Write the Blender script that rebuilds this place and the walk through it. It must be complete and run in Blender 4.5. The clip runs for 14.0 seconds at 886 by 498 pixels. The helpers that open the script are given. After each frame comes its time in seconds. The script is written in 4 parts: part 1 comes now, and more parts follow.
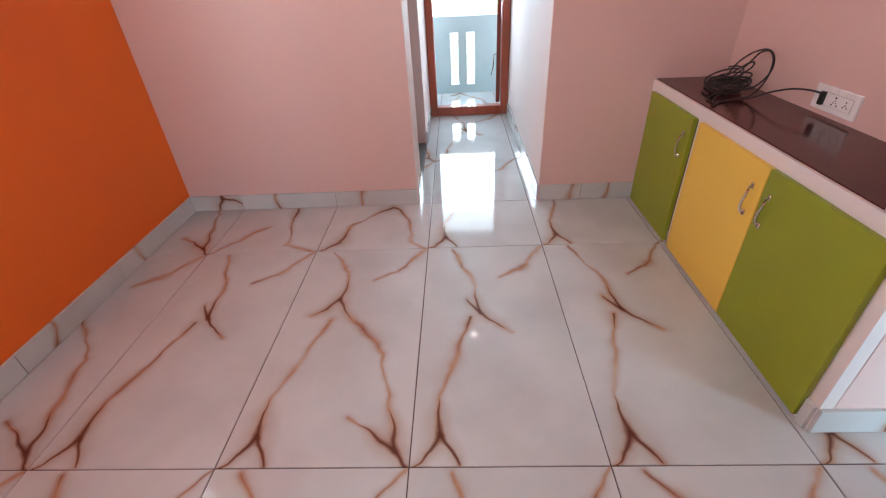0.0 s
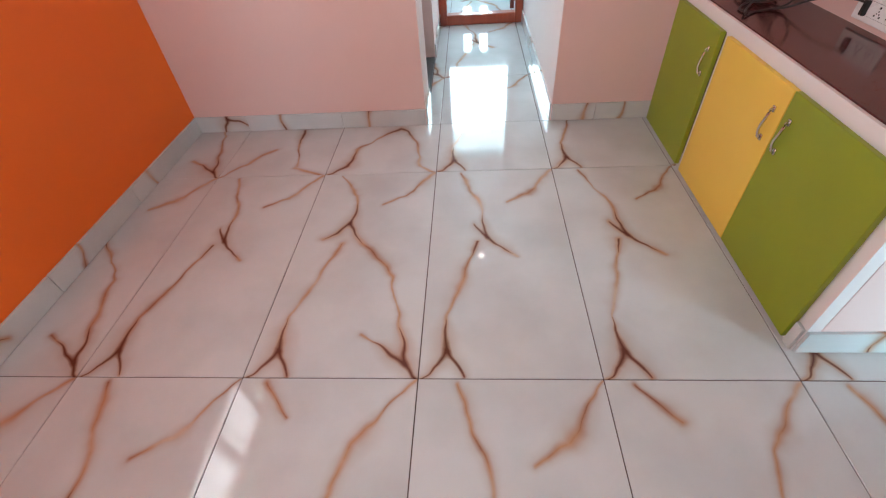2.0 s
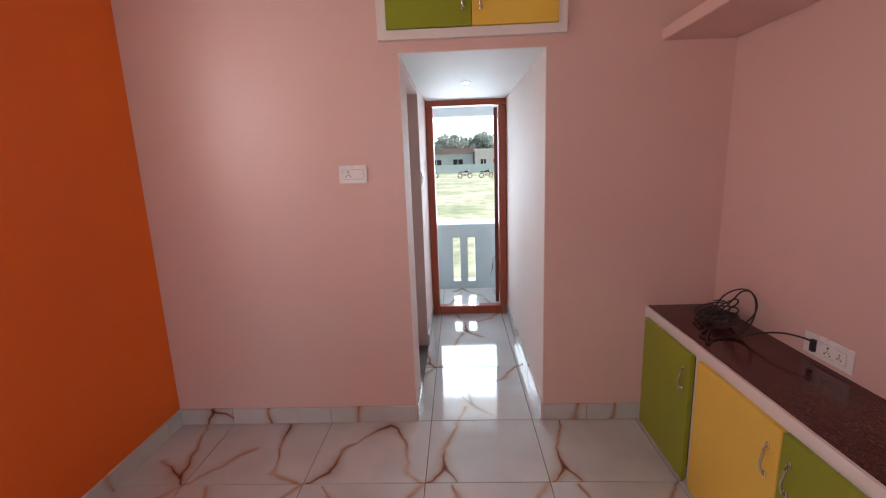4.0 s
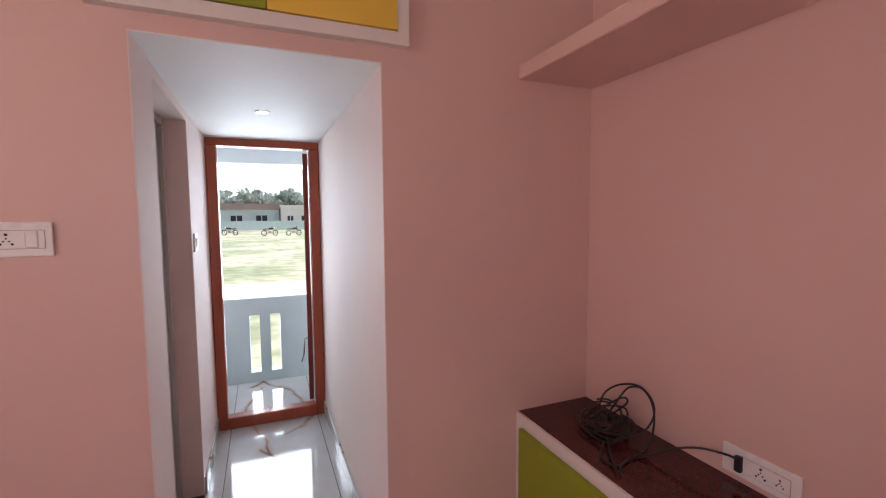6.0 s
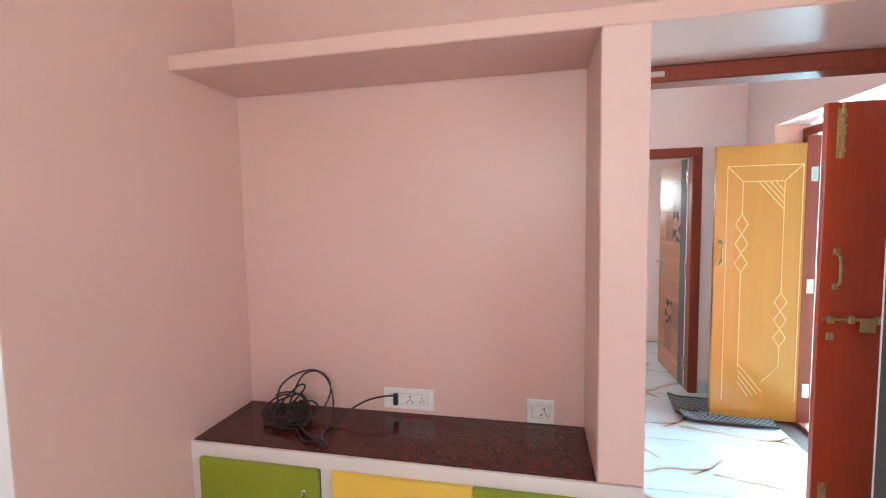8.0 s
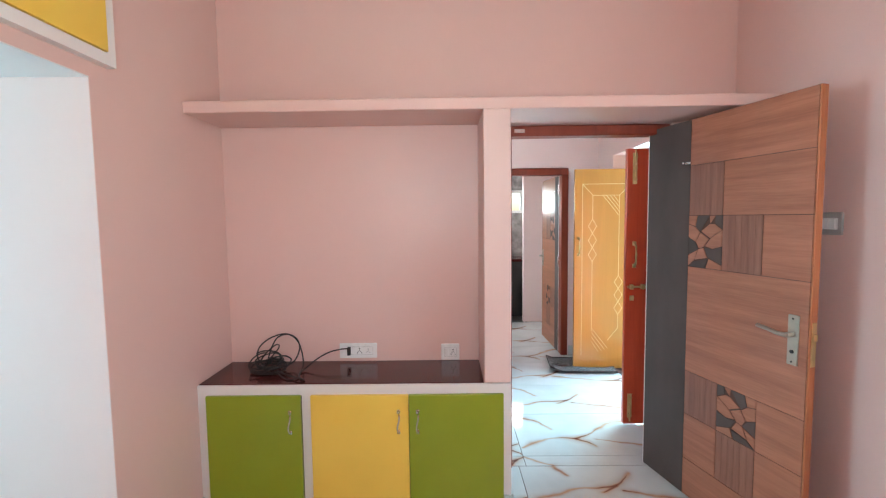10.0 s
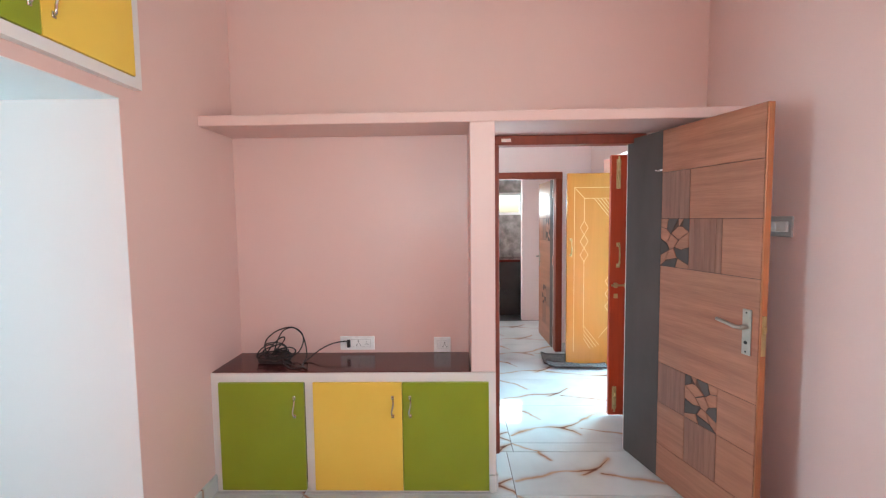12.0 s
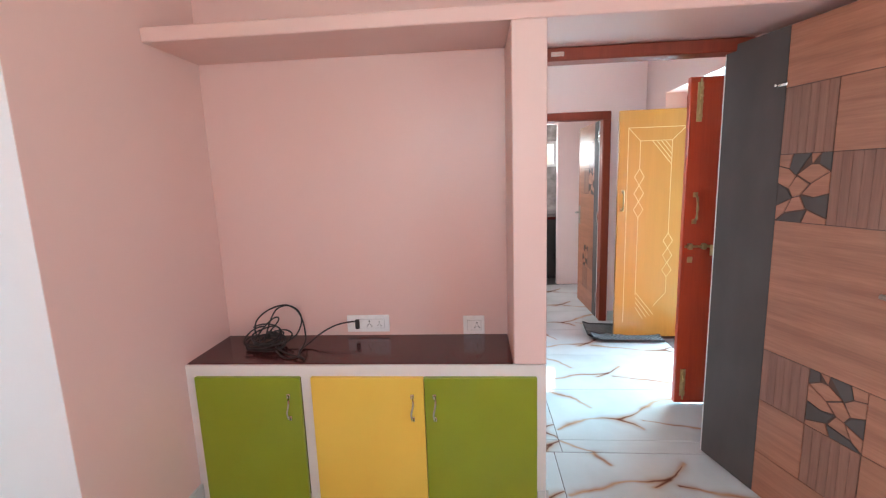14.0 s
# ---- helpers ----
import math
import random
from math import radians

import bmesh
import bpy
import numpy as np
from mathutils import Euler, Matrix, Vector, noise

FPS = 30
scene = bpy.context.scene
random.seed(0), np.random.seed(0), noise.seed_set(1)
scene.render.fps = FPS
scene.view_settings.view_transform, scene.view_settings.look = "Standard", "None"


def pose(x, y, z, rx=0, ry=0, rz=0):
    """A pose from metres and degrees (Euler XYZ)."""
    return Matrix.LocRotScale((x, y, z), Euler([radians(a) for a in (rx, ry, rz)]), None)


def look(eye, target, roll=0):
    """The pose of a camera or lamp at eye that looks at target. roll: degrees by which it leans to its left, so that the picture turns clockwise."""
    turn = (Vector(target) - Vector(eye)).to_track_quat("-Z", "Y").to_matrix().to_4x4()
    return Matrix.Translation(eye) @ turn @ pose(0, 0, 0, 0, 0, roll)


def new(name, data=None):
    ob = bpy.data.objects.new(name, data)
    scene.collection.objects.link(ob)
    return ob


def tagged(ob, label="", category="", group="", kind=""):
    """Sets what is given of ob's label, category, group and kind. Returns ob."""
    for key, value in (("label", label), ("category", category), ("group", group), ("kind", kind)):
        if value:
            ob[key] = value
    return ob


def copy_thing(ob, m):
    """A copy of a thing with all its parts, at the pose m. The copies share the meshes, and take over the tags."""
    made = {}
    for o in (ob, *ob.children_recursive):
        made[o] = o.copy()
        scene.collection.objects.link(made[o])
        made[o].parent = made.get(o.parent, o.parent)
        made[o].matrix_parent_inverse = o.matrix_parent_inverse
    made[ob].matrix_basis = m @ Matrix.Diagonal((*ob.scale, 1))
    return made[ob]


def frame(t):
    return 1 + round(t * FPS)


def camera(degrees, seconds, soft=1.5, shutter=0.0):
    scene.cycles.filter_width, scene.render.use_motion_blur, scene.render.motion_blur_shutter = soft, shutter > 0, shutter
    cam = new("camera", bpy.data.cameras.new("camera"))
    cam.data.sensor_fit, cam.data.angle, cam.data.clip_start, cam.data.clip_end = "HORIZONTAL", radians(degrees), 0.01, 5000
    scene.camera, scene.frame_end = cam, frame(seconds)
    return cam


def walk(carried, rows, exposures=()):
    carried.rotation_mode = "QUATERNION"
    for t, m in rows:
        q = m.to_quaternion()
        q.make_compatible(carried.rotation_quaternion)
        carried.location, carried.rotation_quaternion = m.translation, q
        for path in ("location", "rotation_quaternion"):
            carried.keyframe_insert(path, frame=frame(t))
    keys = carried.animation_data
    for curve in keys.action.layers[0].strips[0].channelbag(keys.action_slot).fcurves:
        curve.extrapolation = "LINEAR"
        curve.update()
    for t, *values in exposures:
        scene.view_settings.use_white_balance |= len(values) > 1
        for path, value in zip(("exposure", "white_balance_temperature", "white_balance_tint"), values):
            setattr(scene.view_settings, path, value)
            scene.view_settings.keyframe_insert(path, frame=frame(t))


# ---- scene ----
cam = camera(90.8, 14.0, soft=1.25)
PATH = [
    (0, (0.285, 0.41, 1.265), (0.201, 2.08, 0.168), -3.2),
    (0.5, (0.293, 0.408, 1.211), (0.192, 1.884, -0.134), -4.1),
    (1, (0.29, 0.406, 1.181), (0.176, 1.707, -0.334), -5.0),
    (1.5, (0.294, 0.409, 1.222), (0.167, 1.664, -0.331), -5.4),
    (2, (0.298, 0.408, 1.301), (0.159, 1.846, -0.083), -4.7),
    (2.5, (0.305, 0.404, 1.394), (0.172, 2.072, 0.299), -3.4),
    (3, (0.31, 0.379, 1.471), (0.193, 2.218, 0.694), -2.4),
    (3.2, (0.314, 0.384, 1.504), (0.204, 2.261, 0.821), -2.3),
    (5.5, (0.29, 1.08, 1.531), (0.618, 3.046, 1.375), -0.5),
    (6, (0.36, 1.319, 1.528), (1.124, 3.161, 1.374), -0.4),
    (6.5, (0.354, 1.489, 1.506), (1.637, 3.018, 1.384), -0.5),
    (7, (0.31, 1.602, 1.51), (2.023, 2.626, 1.393), -0.4),
    (7.5, (0.16, 1.606, 1.525), (2.049, 2.247, 1.384), -0.6),
    (8, (-0.034, 1.575, 1.53), (1.916, 1.994, 1.383), -1.0),
    (8.5, (-0.274, 1.622, 1.537), (1.706, 1.859, 1.384), -0.7),
    (9, (-0.488, 1.598, 1.534), (1.503, 1.726, 1.394), -0.7),
    (9.2, (-0.577, 1.608, 1.533), (1.417, 1.668, 1.39), -0.7),
    (11.3, (-1.034, 1.51, 1.556), (0.961, 1.513, 1.413), -0.7),
    (11.5, (-1.047, 1.508, 1.556), (0.947, 1.521, 1.412), -0.6),
    (12, (-1.049, 1.484, 1.552), (0.946, 1.532, 1.413), -0.7),
    (12.5, (-0.989, 1.506, 1.548), (1.005, 1.561, 1.405), -0.9),
    (13, (-0.857, 1.495, 1.524), (1.135, 1.582, 1.366), -1.6),
    (13.5, (-0.662, 1.48, 1.519), (1.322, 1.607, 1.297), -2.0),
    (14, (-0.436, 1.536, 1.49), (1.532, 1.693, 1.169), -2.0),
]
EXPOSURES = [(0.0, 0.90, 6650, 18), (0.5, 1.03, 6500, 14), (1.0, 1.2, 6300, 9), (1.4, 1.4, 6150, 5), (2.0, 1.08, 6450, 9), (2.5, 0.72, 6750, 15), (3.2, 0.33, 7300, 26), (5.3, 0.14, 7250, 28), (6.0, 0.16, 7350, 31), (6.5, 0.35, 7450, 34), (7.0, 0.92, 7200, 27),
             (7.5, 1.28, 6300, 3), (9.0, 1.23, 5850, -4), (12.5, 1.28, 5850, -2), (14.0, 1.25, 5950, 1)]
walk(cam, [(t, look(eye, target, roll)) for t, eye, target, roll in PATH], EXPOSURES)

# ---- world, sun and daylight ----
world = bpy.data.worlds.new("world")
scene.world = world
world.use_nodes = True
wn = world.node_tree.nodes
sky = wn.new("ShaderNodeTexSky")
sky.sky_type, sky.sun_disc = "NISHITA", False
sky.sun_elevation, sky.sun_rotation = radians(58), radians(95)
sky.dust_density = 3.0
wn["Background"].inputs["Strength"].default_value = 0.15
world.node_tree.links.new(sky.outputs["Color"], wn["Background"].inputs["Color"])
sun_data = bpy.data.lights.new("sun", "SUN")
sun_data.energy, sun_data.angle, sun_data.color = 5.0, radians(0.5), (1.0, 0.95, 0.86)
sun = new("sun", sun_data)
sun.matrix_world = look((0, 0, 0), (-0.50, 0.06, -0.85))


S_FACE = -0.07  # inner face of the front wall


def daylight(name, eye, target, width, height, watts, colour):
    lamp = bpy.data.lights.new(name, "AREA")
    lamp.shape, lamp.size, lamp.size_y, lamp.energy, lamp.color = "RECTANGLE", width, height, watts, colour
    ob = new(name, lamp)
    ob.matrix_world = look(eye, target)
    return ob


daylight("window_daylight", (-1.60, 1.655, 1.90), (0.0, 1.655, 1.75), 0.86, 0.78, 19.5, (0.95, 0.98, 1.0))
# fill lamp in an added front window, brightens the bedroom
daylight("added_front_fill", (-0.20, S_FACE - 0.18, 1.52), (-0.20, 1.6, 1.25), 1.1, 1.05, 8.0, (0.93, 0.97, 1.0))
daylight("entrance_daylight", (4.25, -2.1, 0.85), (2.4, 0.8, 1.5), 3.6, 2.4, 740, (0.50, 0.83, 1.0))
daylight("balcony_daylight", (0.37, 7.6, 1.05), (0.37, 4.0, 1.05), 3.2, 3.1, 345, (0.56, 0.84, 1.0))
daylight("kitchen_daylight", (6.28, 0.65, 1.75), (5.0, 0.65, 1.4), 0.7, 0.4, 7.0, (0.95, 0.98, 1.0))
# added lamp with no seen source, lifts the dark inner room
daylight("added_inner_room_fill", (4.80, 2.46, 1.55), (4.70, 0.6, 1.1), 0.86, 1.0, 8, (0.95, 0.98, 1.0))

# ---- materials ----


def material(name, rough=0.5, metal=0.0, coat=0.0):
    m = bpy.data.materials.new(name)
    m.use_nodes = True
    b = m.node_tree.nodes["Principled BSDF"]
    b.inputs["Roughness"].default_value, b.inputs["Metallic"].default_value = rough, metal
    b.inputs["Coat Weight"].default_value = coat
    return m, m.node_tree.nodes, m.node_tree.links, b


def ramp(nodes, stops):
    r = nodes.new("ShaderNodeValToRGB")
    while len(r.color_ramp.elements) < len(stops):
        r.color_ramp.elements.new(0.5)
    for e, (p, c) in zip(r.color_ramp.elements, stops):
        e.position, e.color = p, (*c, 1)
    return r


def surface(name, c1, c2, scale=2.0, fine=120.0, rough=0.5, metal=0.0, bump=0.05, coat=0.0, stretch=(1, 1, 1), where="Object", rspread=0.08, spec=0.5):
    """A paint, plaster or metal with broad tone drift and a fine relief."""
    m, n, l, b = material(name, rough, metal, coat)
    co, mp = n.new("ShaderNodeTexCoord"), n.new("ShaderNodeMapping")
    mp.inputs["Scale"].default_value = stretch
    l.new(co.outputs[where], mp.inputs["Vector"])
    broad, grain = n.new("ShaderNodeTexNoise"), n.new("ShaderNodeTexNoise")
    broad.inputs["Scale"].default_value, broad.inputs["Detail"].default_value = scale, 5
    grain.inputs["Scale"].default_value, grain.inputs["Detail"].default_value = fine, 3
    for t in (broad, grain):
        l.new(mp.outputs["Vector"], t.inputs["Vector"])
    b.inputs["Specular IOR Level"].default_value = spec
    r = ramp(n, [(0.3, c1), (0.7, c2)])
    l.new(broad.outputs["Fac"], r.inputs["Fac"])
    l.new(r.outputs["Color"], b.inputs["Base Color"])
    if rspread:
        k = n.new("ShaderNodeMapRange")
        k.inputs["To Min"].default_value, k.inputs["To Max"].default_value = rough - rspread, rough + rspread
        l.new(broad.outputs["Fac"], k.inputs["Value"])
        l.new(k.outputs["Result"], b.inputs["Roughness"])
    if bump:
        bp = n.new("ShaderNodeBump")
        bp.inputs["Strength"].default_value, bp.inputs["Distance"].default_value = bump, 0.01
        l.new(grain.outputs["Fac"], bp.inputs["Height"])
        l.new(bp.outputs["Normal"], b.inputs["Normal"])
    return m


def wood(name, dark, mid, light, across=(60, 60, 3), rough=0.42, coat=0.1, warp=0.6):
    """Laminate or stained wood, with the grain along the axis that has the smallest scale."""
    m, n, l, b = material(name, rough, 0.0, coat)
    co, mp, info = n.new("ShaderNodeTexCoord"), n.new("ShaderNodeMapping"), n.new("ShaderNodeObjectInfo")
    mp.inputs["Scale"].default_value = across
    shift = n.new("ShaderNodeVectorMath")
    shift.operation = "MULTIPLY_ADD"
    shift.inputs[1].default_value = (7.3, 5.1, 3.7)
    l.new(info.outputs["Random"], shift.inputs[0])
    l.new(co.outputs["Object"], shift.inputs[2])
    l.new(shift.outputs["Vector"], mp.inputs["Vector"])
    a, f = n.new("ShaderNodeTexNoise"), n.new("ShaderNodeTexNoise")
    a.inputs["Scale"].default_value, a.inputs["Detail"].default_value, a.inputs["Distortion"].default_value = 0.35, 6, warp
    f.inputs["Scale"].default_value, f.inputs["Detail"].default_value = 2.4, 4
    for t in (a, f):
        l.new(mp.outputs["Vector"], t.inputs["Vector"])
    mix = n.new("ShaderNodeMath")
    mix.operation = "MULTIPLY_ADD"
    mix.inputs[1].default_value = 0.35
    l.new(f.outputs["Fac"], mix.inputs[0])
    sc = n.new("ShaderNodeMath")
    sc.operation, sc.inputs[1].default_value = "MULTIPLY", 0.65
    l.new(a.outputs["Fac"], sc.inputs[0])
    l.new(sc.outputs["Value"], mix.inputs[2])
    r = ramp(n, [(0.34, dark), (0.5, mid), (0.66, light)])
    l.new(mix.outputs["Value"], r.inputs["Fac"])
    l.new(r.outputs["Color"], b.inputs["Base Color"])
    bp = n.new("ShaderNodeBump")
    bp.inputs["Strength"].default_value, bp.inputs["Distance"].default_value = 0.06, 0.004
    l.new(f.outputs["Fac"], bp.inputs["Height"])
    l.new(bp.outputs["Normal"], b.inputs["Normal"])
    return m


def segment_group():
    """Distance from a point to a stretch of vein, in the tile's own plane."""
    g = bpy.data.node_groups.new("vein_stretch", "ShaderNodeTree")
    for nm in ("Point", "Start", "Way"):
        g.interface.new_socket(nm, in_out="INPUT", socket_type="NodeSocketVector")
    g.interface.new_socket("Inverse", in_out="INPUT", socket_type="NodeSocketFloat")
    g.interface.new_socket("Distance", in_out="OUTPUT", socket_type="NodeSocketFloat")
    n, l = g.nodes, g.links
    i, o = n.new("NodeGroupInput"), n.new("NodeGroupOutput")
    sub, dot, mul, scl, dif, ln = (n.new("ShaderNodeVectorMath"), n.new("ShaderNodeVectorMath"), n.new("ShaderNodeMath"),
                                   n.new("ShaderNodeVectorMath"), n.new("ShaderNodeVectorMath"), n.new("ShaderNodeVectorMath"))
    sub.operation, dot.operation, mul.operation, scl.operation, dif.operation, ln.operation = "SUBTRACT", "DOT_PRODUCT", "MULTIPLY", "SCALE", "SUBTRACT", "LENGTH"
    mul.use_clamp = True
    l.new(i.outputs["Point"], sub.inputs[0]), l.new(i.outputs["Start"], sub.inputs[1])
    l.new(sub.outputs["Vector"], dot.inputs[0]), l.new(i.outputs["Way"], dot.inputs[1])
    l.new(dot.outputs["Value"], mul.inputs[0]), l.new(i.outputs["Inverse"], mul.inputs[1])
    l.new(i.outputs["Way"], scl.inputs[0]), l.new(mul.outputs["Value"], scl.inputs["Scale"])
    l.new(sub.outputs["Vector"], dif.inputs[0]), l.new(scl.outputs["Vector"], dif.inputs[1])
    l.new(dif.outputs["Vector"], ln.inputs[0]), l.new(ln.outputs["Value"], o.inputs["Distance"])
    return g


VEIN = segment_group()


def flowing(chain):
    """The chain with its corners rounded off."""
    if len(chain) < 3:
        return chain
    ends = [chain[0]] + list(chain) + [chain[-1]]
    out = []
    for a, b, c, d in zip(ends, ends[1:], ends[2:], ends[3:]):
        for s in (0.0, 0.5):
            out.append(tuple(0.5 * (2 * q + (r - p) * s + (2 * p - 5 * q + 4 * r - t) * s * s + (3 * q - p - 3 * r + t) * s ** 3) for p, q, r, t in zip(a, b, c, d)))
    return out + [chain[-1]]


def marble(name, chains, low=(0.515, 0.51, 0.505), high=(0.605, 0.60, 0.595), knots=()):
    """Polished porcelain tile, milky white, with a print of rusty veins along the chains."""
    m, n, l, b = material(name, 0.06)
    b.inputs["Specular IOR Level"].default_value = 0.34
    co, flat, info = n.new("ShaderNodeTexCoord"), n.new("ShaderNodeVectorMath"), n.new("ShaderNodeObjectInfo")
    flat.operation, flat.inputs[1].default_value = "MULTIPLY", (1, 1, 0)
    l.new(co.outputs["Object"], flat.inputs[0])
    shift = n.new("ShaderNodeVectorMath")
    shift.operation, shift.inputs[1].default_value = "MULTIPLY_ADD", (9.0, 4.0, 6.0)
    l.new(info.outputs["Random"], shift.inputs[0]), l.new(flat.outputs["Vector"], shift.inputs[2])
    place = flat.outputs["Vector"]
    for scale, amount in ((4.2, 0.12), (22.0, 0.0035)):
        wob, cen, add = n.new("ShaderNodeTexNoise"), n.new("ShaderNodeVectorMath"), n.new("ShaderNodeVectorMath")
        wob.inputs["Scale"].default_value, wob.inputs["Detail"].default_value = scale, 2
        l.new(shift.outputs["Vector"] if scale > 10 else flat.outputs["Vector"], wob.inputs["Vector"])
        cen.operation, cen.inputs[1].default_value = "SUBTRACT", (0.5, 0.5, 0.5)
        l.new(wob.outputs["Color"], cen.inputs[0])
        add.operation, add.inputs[1].default_value = "MULTIPLY_ADD", (amount, amount, 0)
        l.new(cen.outputs["Vector"], add.inputs[0]), l.new(place, add.inputs[2])
        place = add.outputs["Vector"]
    near = None
    for chain in (flowing(c) for c in chains):
        stretch = None
        for (ax, ay), (bx, by) in zip(chain, chain[1:]):
            s = n.new("ShaderNodeGroup")
            s.node_tree = VEIN
            l.new(place, s.inputs["Point"])
            s.inputs["Start"].default_value, s.inputs["Way"].default_value = (ax, ay, 0), (bx - ax, by - ay, 0)
            s.inputs["Inverse"].default_value = 1 / ((bx - ax) ** 2 + (by - ay) ** 2)
            if stretch is None:
                stretch = s.outputs["Distance"]
            else:
                lo = n.new("ShaderNodeMath")
                lo.operation = "MINIMUM"
                l.new(stretch, lo.inputs[0]), l.new(s.outputs["Distance"], lo.inputs[1])
                stretch = lo.outputs["Value"]
        if near is None:
            near = stretch
        else:
            # branches melt into a wedge where they meet
            lo = n.new("ShaderNodeMath")
            lo.operation, lo.inputs[2].default_value = "SMOOTH_MIN", 0.03
            l.new(near, lo.inputs[0]), l.new(stretch, lo.inputs[1])
            near = lo.outputs["Value"]
    # strength drifts along the vein, so that it fades and thickens
    drifts = []
    for k, scale in ((0.0, 4.5), (3.7, 3.6)):
        off, drift = n.new("ShaderNodeVectorMath"), n.new("ShaderNodeTexNoise")
        off.inputs[1].default_value = (k, k, k)
        drift.inputs["Scale"].default_value, drift.inputs["Detail"].default_value = scale, 4
        l.new(shift.outputs["Vector"], off.inputs[0]), l.new(off.outputs["Vector"], drift.inputs["Vector"])
        drifts.append(drift.outputs["Fac"])

    # veins thicken where branches meet
    knot = None
    for x, y in knots:
        away, near_knot = n.new("ShaderNodeVectorMath"), n.new("ShaderNodeMapRange")
        away.operation, away.inputs[1].default_value = "DISTANCE", (x, y, 0)
        near_knot.inputs["From Max"].default_value, near_knot.inputs["To Min"].default_value, near_knot.inputs["To Max"].default_value = 0.15, 1.0, 0.0
        l.new(place, away.inputs[0]), l.new(away.outputs["Value"], near_knot.inputs["Value"])
        if knot is None:
            knot = near_knot.outputs["Result"]
        else:
            more = n.new("ShaderNodeMath")
            more.operation = "MAXIMUM"
            l.new(knot, more.inputs[0]), l.new(near_knot.outputs["Result"], more.inputs[1])
            knot = more.outputs["Value"]

    def band(width_lo, width_hi, power, drift, grow, lo=0.32, hi=0.68):
        w = n.new("ShaderNodeMapRange")
        w.inputs["From Min"].default_value, w.inputs["From Max"].default_value = lo, hi
        w.inputs["To Min"].default_value, w.inputs["To Max"].default_value = width_lo, width_hi
        l.new(drift, w.inputs["Value"])
        width = w.outputs["Result"]
        if knot is not None:
            swell = n.new("ShaderNodeMath")
            swell.operation, swell.inputs[1].default_value = "MULTIPLY_ADD", grow
            l.new(knot, swell.inputs[0]), l.new(width, swell.inputs[2])
            width = swell.outputs["Value"]
        d, inv, p = n.new("ShaderNodeMath"), n.new("ShaderNodeMath"), n.new("ShaderNodeMath")
        d.operation, inv.operation, p.operation = "DIVIDE", "SUBTRACT", "POWER"
        inv.use_clamp = True
        inv.inputs[0].default_value, p.inputs[1].default_value = 1.0, power
        l.new(near, d.inputs[0]), l.new(width, d.inputs[1])
        l.new(d.outputs["Value"], inv.inputs[1]), l.new(inv.outputs["Value"], p.inputs[0])
        return p.outputs["Value"]

    cloud = n.new("ShaderNodeTexNoise")
    cloud.inputs["Scale"].default_value, cloud.inputs["Detail"].default_value = 3.0, 6
    l.new(shift.outputs["Vector"], cloud.inputs["Vector"])
    colour = ramp(n, [(0.3, low), (0.6, high)]).outputs["Color"]
    l.new(cloud.outputs["Fac"], colour.node.inputs["Fac"])
    # a smoky halo, a rusty stroke that fades and darkens along its way, and a dark heart near the knots
    rust = ramp(n, [(0.34, (0.56, 0.42, 0.32)), (0.47, (0.50, 0.27, 0.15)), (0.66, (0.33, 0.13, 0.07))]).outputs["Color"]
    l.new(drifts[0], rust.node.inputs["Fac"])
    for fac, tint in ((band(0.012, 0.070, 2.2, drifts[1], 0.085), (0.44, 0.34, 0.285)), (band(0.006, 0.027, 1.7, drifts[1], 0.010, 0.38, 0.64), rust),
                      (band(0.0001, 0.0016, 1.0, drifts[0], 0.0150, 0.52, 0.70), (0.125, 0.040, 0.028))):
        mx = n.new("ShaderNodeMix")
        mx.data_type = "RGBA"
        if isinstance(tint, tuple):
            mx.inputs[7].default_value = (*tint, 1)
        else:
            l.new(tint, mx.inputs[7])
        l.new(fac, mx.inputs[0]), l.new(colour, mx.inputs[6])
        colour = mx.outputs[2]
    l.new(colour, b.inputs["Base Color"])
    return m


PRINT_A = [[(0.13, 1.2), (0.21, 0.95), (0.25, 0.70)], [(0.19, 0.77), (0.25, 0.70), (0.38, 0.585)],
           [(0.20, 0.67), (0.115, 0.36), (0.085, 0.17), (0.10, 0.08), (0.145, 0.0)], [(0.087, 0.11), (0.05, 0.045), (0.0, 0.0)],
           [(0.60, 1.2), (0.46, 1.0), (0.36, 0.95)]]
PRINT_B = [[(0.10, 1.2), (0.22, 1.015), (0.22, 0.795), (0.34, 0.645), (0.46, 0.475), (0.51, 0.265), (0.54, 0.065), (0.60, 0.0)],
           [(0.22, 0.795), (0.12, 0.705)], [(0.37, 0.165), (0.54, 0.065)], PRINT_A[2], PRINT_A[3], PRINT_A[4]]
PRINT_C = [[(0.0, 0.0), (0.10, 0.08), (0.14, 0.24), (0.24, 0.39), (0.36, 0.48), (0.45, 0.40), (0.49, 0.22), (0.50, 0.06), (0.60, 0.0)], PRINT_A[4]]
PRINT_D = [[(0.36, 0.5), (0.36, 0.32), (0.40, 0.16), (0.42, 0.08)], [(0.0, 0.0), (0.10, 0.12), (0.23, 0.26)], [(0.42, 0.06), (0.52, 0.02), (0.60, 0.0)]]
M_TILE_D = marble("polished_tile_d", PRINT_D, knots=[(0.36, 0.46)])
M_TILE_C = marble("polished_tile_c", PRINT_C, knots=[(0.36, 0.48), (0.10, 0.08)])
